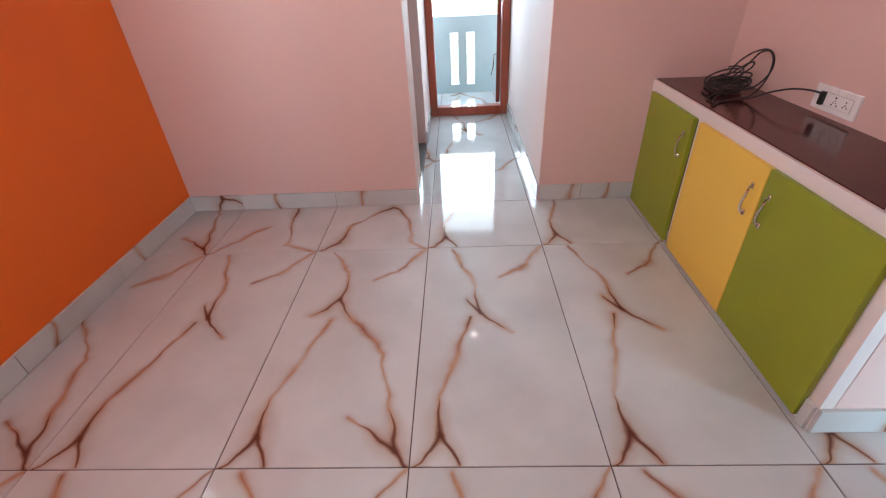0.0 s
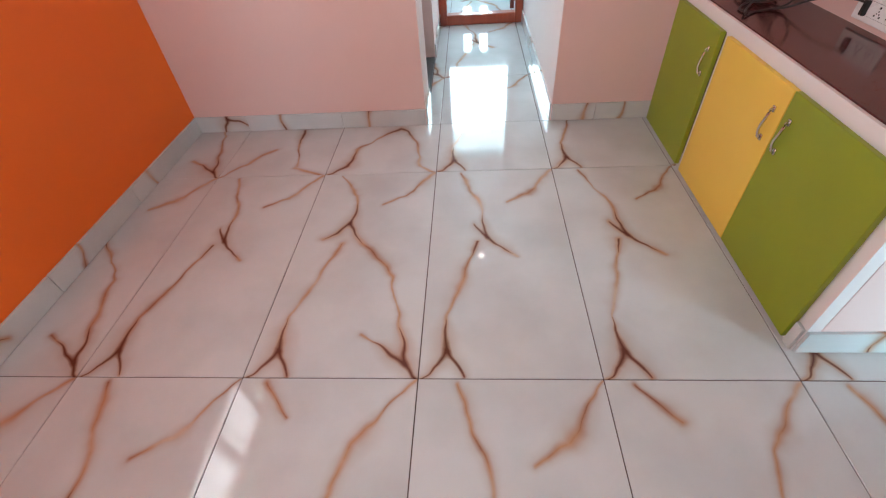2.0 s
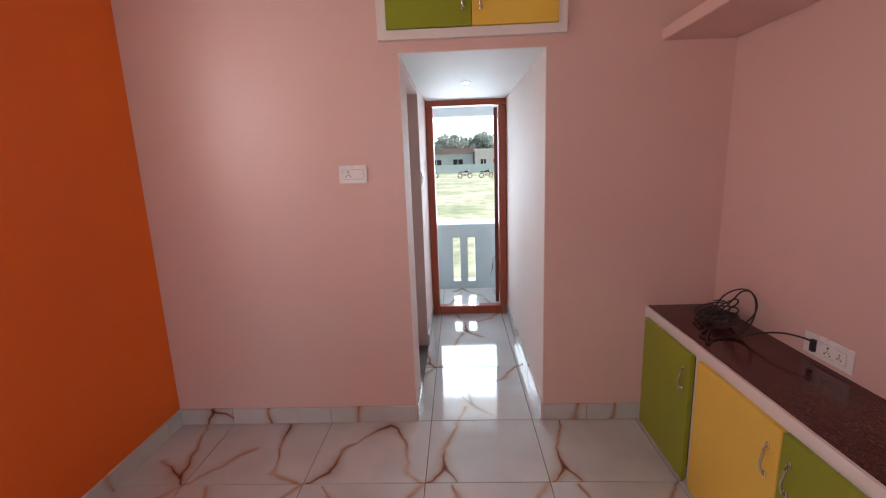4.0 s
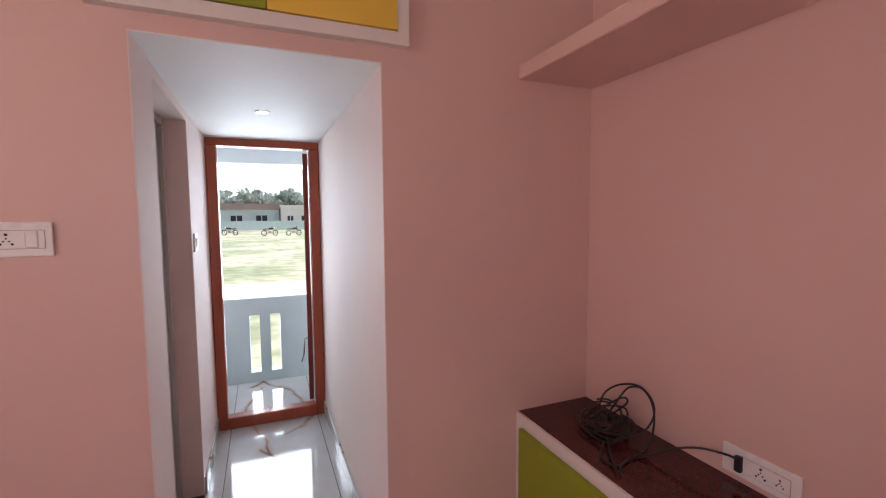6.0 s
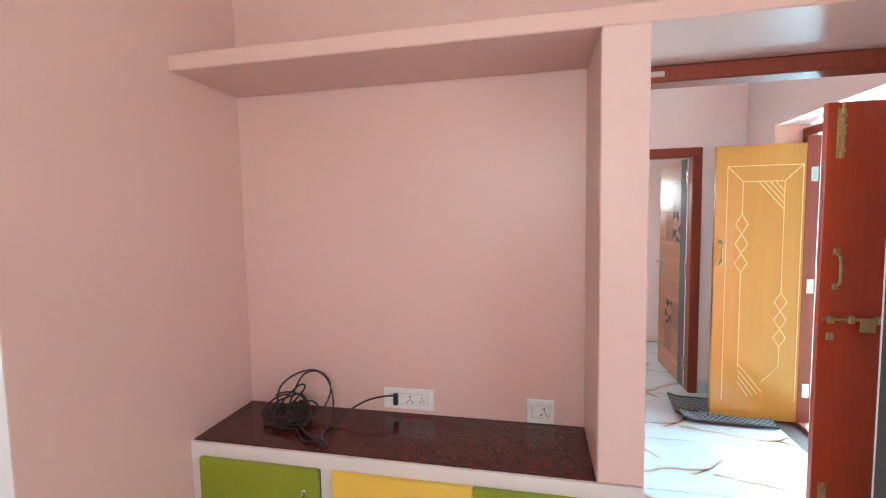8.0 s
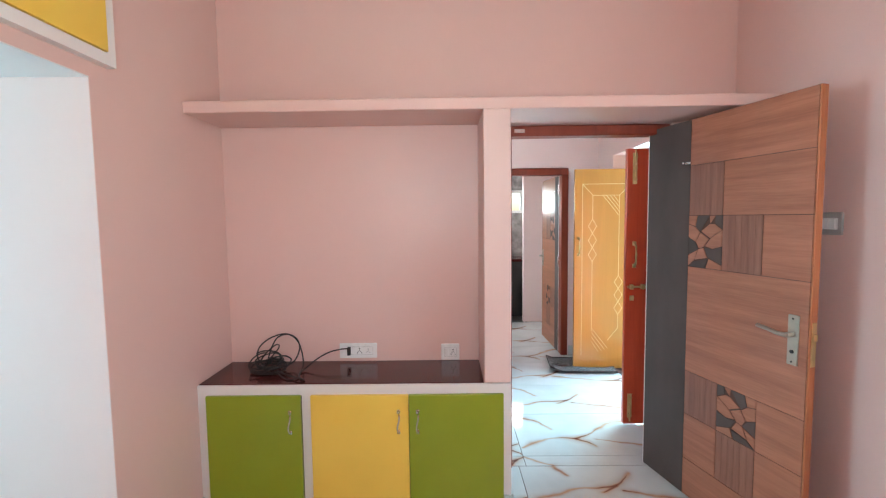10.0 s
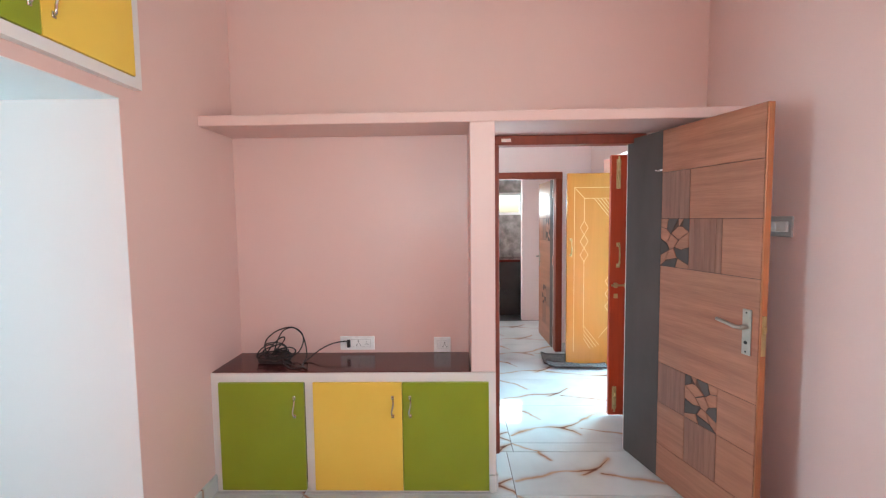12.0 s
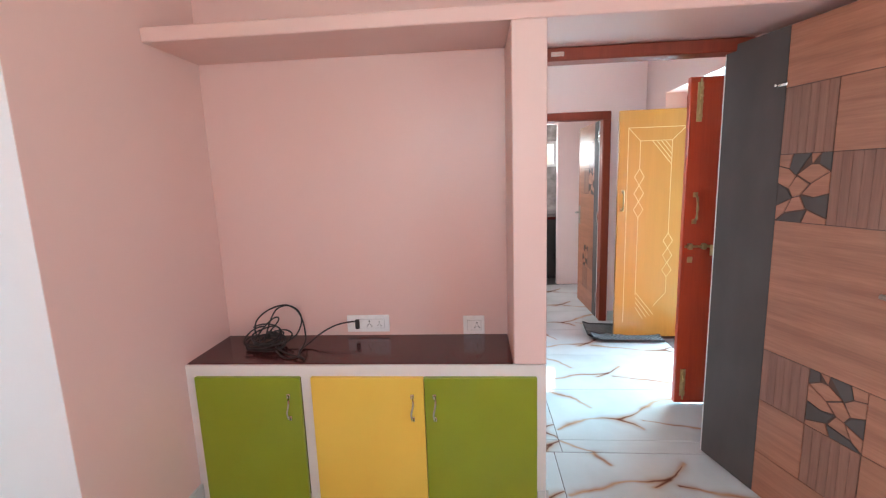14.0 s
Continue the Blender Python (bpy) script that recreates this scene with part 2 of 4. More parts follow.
M_SKIRT = marble("skirting_tile", [[(0.10, 0.0), (0.20, 0.32), (0.13, 0.62), (0.24, 0.9), (0.20, 1.2)], [(0.20, 0.32), (0.33, 0.25)]], (0.52, 0.52, 0.51), (0.60, 0.60, 0.59), [(0.20, 0.32), (0.24, 0.9)])
PRINT_E = [[(0.60, 1.2), (0.43, 0.99), (0.36, 0.76), (0.33, 0.56)], [(0.09, 1.2), (0.20, 1.08)], [(0.10, 0.02), (0.20, 0.2), (0.22, 0.42)]]
M_TILE_E = marble("polished_tile_e", PRINT_E)
M_TILE_A, M_TILE_B = marble("polished_tile_a", PRINT_A, knots=[(0.09, 0.10), (0.25, 0.70)]), marble("polished_tile_b", PRINT_B, knots=[(0.09, 0.10), (0.22, 0.795), (0.54, 0.065)])
M_GROUT = surface("grout", (0.055, 0.022, 0.016), (0.085, 0.034, 0.025), rough=0.8)
M_PINK = surface("pink_emulsion", (0.737, 0.494, 0.446), (0.762, 0.522, 0.474), 1.3, 260, 0.38, bump=0.015, rspread=0, spec=0.5)
# room pink lightened, with light on pier and doorway reveal in the colour
M_PINK_LIT = surface("lit_pink_emulsion", (0.755, 0.54, 0.495), (0.785, 0.57, 0.525), 1.3, 260, 0.42, bump=0.015, rspread=0, spec=0.45)
# pale passage paint, raised further to stand in for the passage daylight
M_PALE_LIT = surface("lit_pale_emulsion", (0.80, 0.665, 0.63), (0.83, 0.695, 0.66), 1.3, 260, 0.68, bump=0.015, rspread=0, spec=0.15)
# hall pink lightened in the colour, making up for light the lamps lack
M_HALL_LIT = surface("lit_hall_emulsion", (0.84, 0.655, 0.625), (0.87, 0.685, 0.655), 1.3, 260, 0.5, bump=0.015, rspread=0, spec=0.3)
M_ORANGE = surface("orange_emulsion", (0.87, 0.145, 0.009), (0.91, 0.16, 0.011), 1.3, 260, 0.45, bump=0.02, rspread=0.04)
M_WHITE = surface("white_emulsion", (0.76, 0.74, 0.73), (0.81, 0.79, 0.78), 1.6, 240, 0.65, bump=0.02)
M_CREAM = surface("cream_emulsion", (0.76, 0.66, 0.48), (0.80, 0.70, 0.53), 1.6, 240, 0.5, bump=0.02)
M_FRAME_WHITE = surface("white_enamel", (0.76, 0.70, 0.68), (0.80, 0.74, 0.72), 3, 160, 0.35, bump=0.02)
M_GREEN = surface("green_laminate", (0.25, 0.29, 0.010), (0.275, 0.318, 0.013), 4, 300, 0.38, bump=0.015)
M_YELLOW = surface("yellow_laminate", (0.82, 0.53, 0.07), (0.86, 0.57, 0.085), 4, 300, 0.38, bump=0.015)
M_EDGE = surface("dark_board_edge", (0.10, 0.07, 0.03), (0.14, 0.09, 0.04), 8, 200, 0.6)
M_CHROME = surface("brushed_chrome", (0.62, 0.60, 0.57), (0.72, 0.70, 0.67), 20, 400, 0.22, 1.0, bump=0.01)
M_NICKEL = surface("satin_nickel", (0.40, 0.36, 0.31), (0.48, 0.44, 0.38), 20, 400, 0.36, 1.0, bump=0.01)
M_BRASS = surface("aged_brass", (0.50, 0.38, 0.18), (0.62, 0.48, 0.25), 20, 300, 0.32, 1.0, bump=0.02)
M_REDWOOD = wood("red_oxide_wood", (0.185, 0.026, 0.010), (0.215, 0.032, 0.012), (0.245, 0.038, 0.015), rough=0.5, coat=0.0)
M_TEAK = wood("red_brown_polished_wood", (0.34, 0.056, 0.020), (0.38, 0.064, 0.024), (0.42, 0.074, 0.029), rough=0.35, coat=0.2)
M_REDDOOR = wood("red_brown_enamel", (0.44, 0.046, 0.014), (0.49, 0.055, 0.017), (0.54, 0.066, 0.022), rough=0.3, coat=0.3)
M_WALNUT = wood("horizontal_laminate", (0.27, 0.100, 0.054), (0.345, 0.132, 0.074), (0.42, 0.168, 0.098), across=(4, 70, 70))
M_RIB = wood("ribbed_laminate", (0.185, 0.074, 0.046), (0.235, 0.097, 0.062), (0.285, 0.122, 0.08), across=(70, 70, 4))
M_LIP = wood("hardwood_lipping", (0.30, 0.095, 0.03), (0.38, 0.125, 0.045), (0.44, 0.15, 0.055))
M_GREY = surface("charcoal_laminate", (0.078, 0.061, 0.057), (0.105, 0.083, 0.077), 5, 150, 0.62, stretch=(1, 1, 0.5), spec=0.2)
M_GROOVE = surface("groove", (0.075, 0.034, 0.024), (0.10, 0.046, 0.032), rough=0.8)
M_YDOOR = wood("yellow_enamel_door", (0.42, 0.185, 0.026), (0.45, 0.20, 0.030), (0.48, 0.215, 0.035), rough=0.3, coat=0.3)
M_LINE = surface("pale_inlay", (0.66, 0.48, 0.22), (0.72, 0.53, 0.26), 8, 200, 0.4)
M_PVC = surface("pale_grey_pvc", (0.42, 0.37, 0.345), (0.49, 0.435, 0.41), 3, 120, 0.4, stretch=(1, 1, 0.3))
M_PLASTIC = surface("white_plastic", (0.84, 0.83, 0.82), (0.88, 0.87, 0.86), 8, 300, 0.28, bump=0.01)
M_GREYPL = surface("grey_plastic", (0.36, 0.34, 0.33), (0.42, 0.40, 0.39), 8, 300, 0.35, bump=0.01)
M_BLACK = surface("black_rubber", (0.012, 0.011, 0.011), (0.022, 0.02, 0.02), 30, 300, 0.42, bump=0.03)
M_PIN = surface("socket_hole", (0.004, 0.004, 0.004), (0.008, 0.007, 0.007), 30, 300, 0.7)


def granite(name):
    m, n, l, b = material(name, 0.14, 0.0, 0.0)
    co, v, w = n.new("ShaderNodeTexCoord"), n.new("ShaderNodeTexVoronoi"), n.new("ShaderNodeTexNoise")
    v.inputs["Scale"].default_value, w.inputs["Scale"].default_value, w.inputs["Detail"].default_value = 400, 170, 5
    l.new(co.outputs["Object"], v.inputs["Vector"]), l.new(co.outputs["Object"], w.inputs["Vector"])
    mx = n.new("ShaderNodeMix")
    mx.data_type = "RGBA"
    mx.blend_type = "MULTIPLY"
    mx.inputs[0].default_value = 0.6
    r = ramp(n, [(0.36, (0.045, 0.008, 0.008)), (0.53, (0.105, 0.017, 0.016)), (0.70, (0.20, 0.052, 0.046))])
    l.new(w.outputs["Fac"], r.inputs["Fac"])
    l.new(r.outputs["Color"], mx.inputs[6]), l.new(v.outputs["Color"], mx.inputs[7])
    l.new(mx.outputs[2], b.inputs["Base Color"])
    b.inputs["Specular IOR Level"].default_value = 0.4
    return m


M_GRANITE = granite("maroon_granite")
M_BLUEGREY = surface("grey_blue_masonry_paint", (0.42, 0.59, 0.63), (0.49, 0.66, 0.70), 2, 160, 0.7, bump=0.06)
# white slab paint with the blue of the sky light mixed in
M_SKYLIT_WHITE = surface("skylit_white_masonry_paint", (0.55, 0.66, 0.70), (0.62, 0.73, 0.77), 2, 160, 0.7, bump=0.05)
M_CONCRETE = surface("pale_concrete", (0.50, 0.48, 0.45), (0.62, 0.60, 0.56), 1.2, 40, 0.85, bump=0.1)
M_DARKFLOOR = surface("dark_floor_tile", (0.05, 0.048, 0.046), (0.09, 0.085, 0.08), 6, 120, 0.3)
M_SPLASH = surface("grey_wall_tile", (0.16, 0.16, 0.15), (0.42, 0.41, 0.39), 9, 90, 0.25)
M_BLACKCAB = surface("black_cabinet", (0.012, 0.012, 0.012), (0.022, 0.022, 0.022), 6, 200, 0.3)


def glow(name, colour, strength):
    m, n, l, b = material(name, 0.4)
    b.inputs["Base Color"].default_value = (0.8, 0.8, 0.8, 1)
    b.inputs["Emission Color"].default_value, b.inputs["Emission Strength"].default_value = (*colour, 1), strength
    return m


M_LED = glow("led_diffuser", (1.0, 0.96, 0.9), 24)


def glass_material():
    m, n, l, b = material("window_glass", 0.03)
    b.inputs["Transmission Weight"].default_value, b.inputs["IOR"].default_value = 1.0, 1.45
    b.inputs["Base Color"].default_value = (0.95, 0.98, 0.98, 1)
    return m


M_GLASS = glass_material()


def field_material():
    m, n, l, b = material("dry_field", 0.95)
    co = n.new("ShaderNodeTexCoord")
    a, c = n.new("ShaderNodeTexNoise"), n.new("ShaderNodeTexNoise")
    a.inputs["Scale"].default_value, a.inputs["Detail"].default_value = 0.28, 8
    c.inputs["Scale"].default_value, c.inputs["Detail"].default_value = 1.7, 8
    mp = n.new("ShaderNodeMapping")
    mp.inputs["Scale"].default_value = (1.0, 1.0, 1)
    l.new(co.outputs["Object"], mp.inputs["Vector"])
    l.new(mp.outputs["Vector"], a.inputs["Vector"]), l.new(mp.outputs["Vector"], c.inputs["Vector"])
    r1 = ramp(n, [(0.38, (0.21, 0.31, 0.20)), (0.5, (0.31, 0.40, 0.29)), (0.62, (0.41, 0.47, 0.39))])
    r2 = ramp(n, [(0.35, (0.62, 0.62, 0.55)), (0.6, (1.0, 1.0, 1.0))])
    l.new(a.outputs["Fac"], r1.inputs["Fac"]), l.new(c.outputs["Fac"], r2.inputs["Fac"])
    mx = n.new("ShaderNodeMix")
    mx.data_type, mx.blend_type = "RGBA", "MULTIPLY"
    mx.inputs[0].default_value = 1.0
    l.new(r1.outputs["Color"], mx.inputs[6]), l.new(r2.outputs["Color"], mx.inputs[7])
    l.new(mx.outputs[2], b.inputs["Base Color"])
    return m


M_FIELD = field_material()


def hazy_foliage(name, dark, light):
    """Leaves that let some daylight through."""
    m = surface(name, dark, light, 0.8, 30, 0.7, bump=0)
    n, l = m.node_tree.nodes, m.node_tree.links
    thin, mix = n.new("ShaderNodeBsdfTranslucent"), n.new("ShaderNodeMixShader")
    mix.inputs[0].default_value = 0.5
    body = n["Principled BSDF"]
    l.new(body.inputs["Base Color"].links[0].from_socket, thin.inputs["Color"])
    l.new(body.outputs["BSDF"], mix.inputs[1]), l.new(thin.outputs["BSDF"], mix.inputs[2])
    l.new(mix.outputs["Shader"], n["Material Output"].inputs["Surface"])
    return m


# leaf green paled and greyed, so the colour holds the distance haze
M_HAZY_LEAF = hazy_foliage("hazy_foliage", (0.30, 0.42, 0.39), (0.42, 0.53, 0.50))
M_BARK = surface("bark", (0.08, 0.06, 0.045), (0.14, 0.11, 0.08), 4, 60, 0.9)
# far walls: grey render, with haze and bluish sky light in its colour
M_HAZY_WALL = surface("hazy_far_wall_render", (0.52, 0.66, 0.70), (0.63, 0.76, 0.80), 0.5, 10, 0.9)
M_ROOF = surface("rusty_roof_sheet", (0.24, 0.19, 0.19), (0.33, 0.26, 0.25), 0.4, 10, 0.8)
M_FARWHITE = surface("far_white_wall", (0.70, 0.70, 0.69), (0.8, 0.8, 0.79), 0.5, 10, 0.9)
M_FARDARK = surface("far_opening", (0.03, 0.03, 0.035), (0.05, 0.05, 0.055), 0.5, 10, 0.9)

# ---- mesh helpers ----


def box(bm, x0, x1, y0, y1, z0, z1, bevel=0.0, segments=1):
    made = bmesh.ops.create_cube(bm, size=1)["verts"]
    for v in made:
        v.co = ((x0 + x1) / 2 + v.co.x * (x1 - x0), (y0 + y1) / 2 + v.co.y * (y1 - y0), (z0 + z1) / 2 + v.co.z * (z1 - z0))
    if bevel:
        edges = {e for v in made for e in v.link_edges}
        bmesh.ops.bevel(bm, geom=list(edges), offset=bevel, segments=segments, affect="EDGES", profile=0.5)


def rod(bm, a, b, r, r2=None, sides=12):
    a, b = Vector(a), Vector(b)
    made = bmesh.ops.create_cone(bm, cap_ends=True, segments=sides, radius1=r, radius2=r if r2 is None else r2, depth=(b - a).length)["verts"]
    m = Matrix.Translation((a + b) / 2) @ (b - a).to_track_quat("Z", "Y").to_matrix().to_4x4()
    for v in made:
        v.co = m @ v.co


def tube(bm, pts, r, sides=8):
    """A round bar or cable swept along points."""
    pts = [Vector(p) for p in pts]
    rings = []
    for i, p in enumerate(pts):
        d = (pts[min(i + 1, len(pts) - 1)] - pts[max(i - 1, 0)]).normalized()
        up = Vector((0, 0, 1)) if abs(d.z) < 0.95 else Vector((1, 0, 0))
        u = d.cross(up).normalized()
        w = d.cross(u)
        rings.append([bm.verts.new(p + r * (math.cos(k * math.tau / sides) * u + math.sin(k * math.tau / sides) * w)) for k in range(sides)])
    for a, b in zip(rings, rings[1:]):
        for k in range(sides):
            bm.faces.new((a[k], a[(k + 1) % sides], b[(k + 1) % sides], b[k]))
    bm.faces.new(rings[0][::-1]), bm.faces.new(rings[-1])


def prism(bm, outline, d0, d1, put):
    """A flat polygon given thickness; put(u, v, d) gives the place."""
    a, b = [bm.verts.new(put(u, v, d0)) for u, v in outline], [bm.verts.new(put(u, v, d1)) for u, v in outline]
    bm.faces.new(a), bm.faces.new(b[::-1])
    for i in range(len(outline)):
        j = (i + 1) % len(outline)
        bm.faces.new((a[j], a[i], b[i], b[j]))


def finish(name, bm, mat, smooth=False):
    bmesh.ops.recalc_face_normals(bm, faces=bm.faces[:])
    me = bpy.data.meshes.new(name)
    bm.to_mesh(me)
    bm.free()
    for mt in mat if isinstance(mat, (list, tuple)) else (mat,):
        me.materials.append(mt)
    if smooth:
        me.polygons.foreach_set("use_smooth", [True] * len(me.polygons))
    return new(name, me)


def part(name, bm, mat, parent, label="", smooth=False):
    ob = finish(name, bm, mat, smooth)
    ob.parent = parent
    return tagged(ob, label)


def thing(name, m, label, category, group=""):
    ob = new(name)
    ob.empty_display_size = 0.1
    ob.matrix_basis = m
    return tagged(ob, label, category, group)


def structure(name, boxes, mat, label, bevel=0.0):
    bm = bmesh.new()
    for b in boxes:
        box(bm, *b, bevel)
    return tagged(finish(name, bm, mat), label, "", "", "structure")


def block(name, dims, mat, parent, label="", bevel=0.0, segments=1):
    bm = bmesh.new()
    box(bm, *dims, bevel, segments)
    return part(name, bm, mat, parent, label)


# ---- the setting ----
W, E, N, S, TOP, HEAD = -1.42, 1.705, 2.865, -0.07, 3.0, 2.068
CL, CR, CN = 0.022, 0.772, 4.72
structure("wall_north", [(W - 0.2, CL - 0.12, N, N + 0.2, 0, TOP), (CL - 0.12, CL, N, 3.16, 0, TOP), (CR, E + 0.12, N, N + 0.2, 0, TOP), (CL, CR, N, N + 0.2, HEAD, TOP)], M_PINK, "pale pink painted plaster wall with a passage opening")
structure("wall_passage_west", [(CL - 0.12, CL, 3.93, CN, 0, HEAD), (CL - 0.12, CL, 3.16, 3.93, 2.02, HEAD)], M_PALE_LIT, "pale passage wall with a bathroom doorway")
structure("wall_passage_reveal", [(CL - 0.11, CL - 0.001, 3.925, 3.93, 0.014, 2.02)], M_PINK_LIT, "pink painted reveal of the bathroom doorway")
structure("wall_passage_east", [(CR, CR + 0.15, N + 0.2, CN, 0, HEAD)], M_PALE_LIT, "pale glossy passage wall beside the balcony door")
structure("wall_passage_lining", [(CR - 0.003, CR, N + 0.001, N + 0.2, 0, HEAD - 0.004), (CL, CL + 0.003, N + 0.001, 3.158, 0, HEAD - 0.004)], M_PALE_LIT, "pale returns of the passage opening, daylight in the colour")
structure("ceiling_passage", [(CL, CR, N + 0.001, N + 0.2, HEAD - 0.004, HEAD), (CL - 0.12, CR + 0.15, N + 0.2, CN + 0.1, HEAD, HEAD + 0.1)], M_WHITE, "low white passage ceiling")
structure("wall_passage_end", [(-1.6, CL, CN, CN + 0.14, 0, TOP), (CR, 4.2, CN, CN + 0.14, 0, TOP), (CL, CR, CN, CN + 0.14, 2.085, TOP)], M_PINK, "outer wall round the balcony door")
structure("wall_bathroom", [(-1.6, -1.5, N + 0.2, CN, 0, HEAD + 0.1), (-1.5, CL - 0.12, N + 0.2, N + 0.22, 0, HEAD + 0.1)], M_WHITE, "plain bathroom wall behind the doorway")
structure("ceiling_bathroom", [(-1.6, CL - 0.12, N + 0.2, CN, HEAD + 0.1, HEAD + 0.2)], M_WHITE, "plain bathroom ceiling")
WY0, WY1, WZ0, WZ1 = 1.20, 2.11, 1.46, 2.30
structure("wall_west", [(W - 0.2, W, S, WY0, 0, TOP), (W - 0.2, W, WY1, N, 0, TOP), (W - 0.2, W, WY0, WY1, 0, WZ0), (W - 0.2, W, WY0, WY1, WZ1, TOP)], M_ORANGE, "bright orange painted wall with a small high window")
structure("wall_south", [(W - 0.2, -0.8, S - 0.26, S, 0, TOP), (-0.8, 0.4, S - 0.26, S, 0, 0.95), (-0.8, 0.4, S - 0.26, S, 2.1, TOP), (0.4, 2.22, S - 0.26, S, 0, TOP), (3.52, 7.0, S - 0.26, S, 0, TOP), (2.22, 3.52, S - 0.26, S, 2.13, TOP)], M_PINK, "pale pink plaster front wall with entrance and an added window opening")
DY0, DY1 = 0.27, 1.256
structure("wall_east", [(E, E + 0.12, S, DY0, 0, TOP), (E, E + 0.12, DY1, N, 0, TOP), (E, E + 0.12, DY0, DY1, HEAD, TOP)], M_PINK, "pink partition wall with the bedroom doorway")
structure("wall_pillar", [(1.335, E, DY1, 1.392, 0.697, HEAD), (1.375, E, DY1, 1.392, 0, 0.697)], M_PINK_LIT, "pink plastered pier beside the doorway", 0.004)
structure("wall_ledge", [(1.335, E, S, N, HEAD, 2.125)], M_PINK, "pale pink concrete ledge over niche and doorway", 0.004)
structure("ceiling", [(W - 0.2, E + 0.12, S - 0.26, N + 0.2, TOP, TOP + 0.12)], M_WHITE, "plain white bedroom ceiling")
structure("ceiling_hall", [(E + 0.12, 7.0, S - 0.26, CN, TOP, TOP + 0.12)], M_WHITE, "plain white hall ceiling")
HX = 3.95
structure("wall_hall_east", [(HX, HX + 0.12, S, 0.25, 0, TOP), (HX, HX + 0.12, 1.17, CN, 0, TOP), (HX, HX + 0.12, 0.25, 1.17, 2.06, TOP)], M_HALL_LIT, "pale pink hall wall with an inner doorway")
structure("wall_hall_north", [(E + 0.12, HX, 3.3, 3.42, 0, TOP)], M_HALL_LIT, "plain pink hall wall")
structure("wall_kitchen_front", [(5.5, 5.6, S, 0.46, 0, TOP), (5.5, 5.6, 1.4, CN, 0, TOP), (5.5, 5.6, 0.46, 1.4, 2.13, TOP)], M_HALL_LIT, "pale wall with the kitchen opening")
structure("wall_kitchen_back", [(6.3, 6.42, S, 0.33, 0, TOP), (6.3, 6.42, 1.0, CN, 0, TOP), (6.3, 6.42, 0.33, 1.0, 0, 1.60), (6.3, 6.42, 0.33, 1.0, 1.97, TOP)], M_SPLASH, "grey tiled kitchen wall with a small window")
# the opening is an unseen addition that lets the inner fill lamp through
structure("wall_inner_north", [(HX + 0.12, 4.35, 2.4, 2.52, 0, TOP), (5.25, 6.42, 2.4, 2.52, 0, TOP), (4.35, 5.25, 2.4, 2.52, 0, 1.0), (4.35, 5.25, 2.4, 2.52, 2.1, TOP)], M_WHITE, "plain pale wall of the inner room")
floor = structure("floor", [(W - 0.2, 5.5, S - 0.4, N + 0.2, -0.12, -0.004), (CL - 0.12, CR + 0.15, N + 0.2, CN + 0.14, -0.12, -0.004), (E + 0.12, 5.5, N + 0.2, 3.42, -0.12, -0.004)], M_GROUT, "polished white marble-look tile floor with rusty veins")
structure("threshold", [(CL - 0.12, CL - 0.003, 3.162, 3.928, -0.002, 0.014)], M_DARKFLOOR, "dark stone threshold of the bathroom door")
structure("floor_bathroom", [(-1.6, CL - 0.12, N + 0.2, CN, -0.12, -0.02)], M_DARKFLOOR, "dark grey bathroom floor")
structure("floor_kitchen", [(5.5, 6.42, S, CN, -0.12, 0.0)], M_DARKFLOOR, "dark kitchen floor")

# balcony
balcony_floor = structure("floor_balcony", [(-1.0, 2.0, CN + 0.14, 5.80, -0.14, -0.024)], M_GROUT, "pale veined tile balcony floor")
SLOTS = [(0.226, 0.314), (0.405, 0.495)]
xs = [-1.0, SLOTS[0][0], SLOTS[0][1], SLOTS[1][0], SLOTS[1][1], 2.0]
structure("wall_parapet", [(xs[0], xs[1], 5.68, 5.80, -0.14, 0.775), (xs[2], xs[3], 5.68, 5.80, 0.075, 0.615), (xs[4], xs[5], 5.68, 5.80, -0.14, 0.775),
                           (xs[1], xs[4], 5.68, 5.80, -0.14, 0.075), (xs[1], xs[4], 5.68, 5.80, 0.615, 0.775)], M_BLUEGREY, "grey-blue balcony parapet with two upright slots")
structure("wall_balcony_sides", [(-1.1, -1.0, CN + 0.14, 5.80, -0.14, 2.3), (2.0, 2.1, CN + 0.14, 5.80, -0.14, 2.3)], M_BLUEGREY, "grey-blue balcony side walls")
structure("ceiling_balcony", [(-1.1, 2.1, CN + 0.14, 5.90, 2.2, 2.32), (-1.1, 2.1, 5.74, 5.90, 2.015, 2.2)], M_SKYLIT_WHITE, "white balcony slab with a drop edge")


def door_frame(name, m, width, height, depth, face, label, sill=0.0, mat=M_REDWOOD):
    """Frame with its outer edges at 0..width along x, standing on z = 0; depth along +y."""
    ob = thing(name, m, label, "door frame")
    ob["kind"] = "structure"
    bv = 0.006
    block("jamb", (0, face, 0, depth, 0, height - face), mat, ob, "", bv)
    block("jamb", (width - face, width, 0, depth, 0, height - face), mat, ob, "", bv)
    block("head", (0, width, 0, depth, height - face, height), mat, ob, "", bv)
    if sill:
        block("sill", (face, width - face, 0, depth, 0, sill), mat, ob, "", bv)
    return ob


door_frame("door_frame_balcony", pose(CL + 0.002, CN - 0.012, 0.0), CR - CL - 0.004, 2.083, 0.09, 0.068, "red-brown wooden frame of the balcony door", 0.085, M_TEAK)
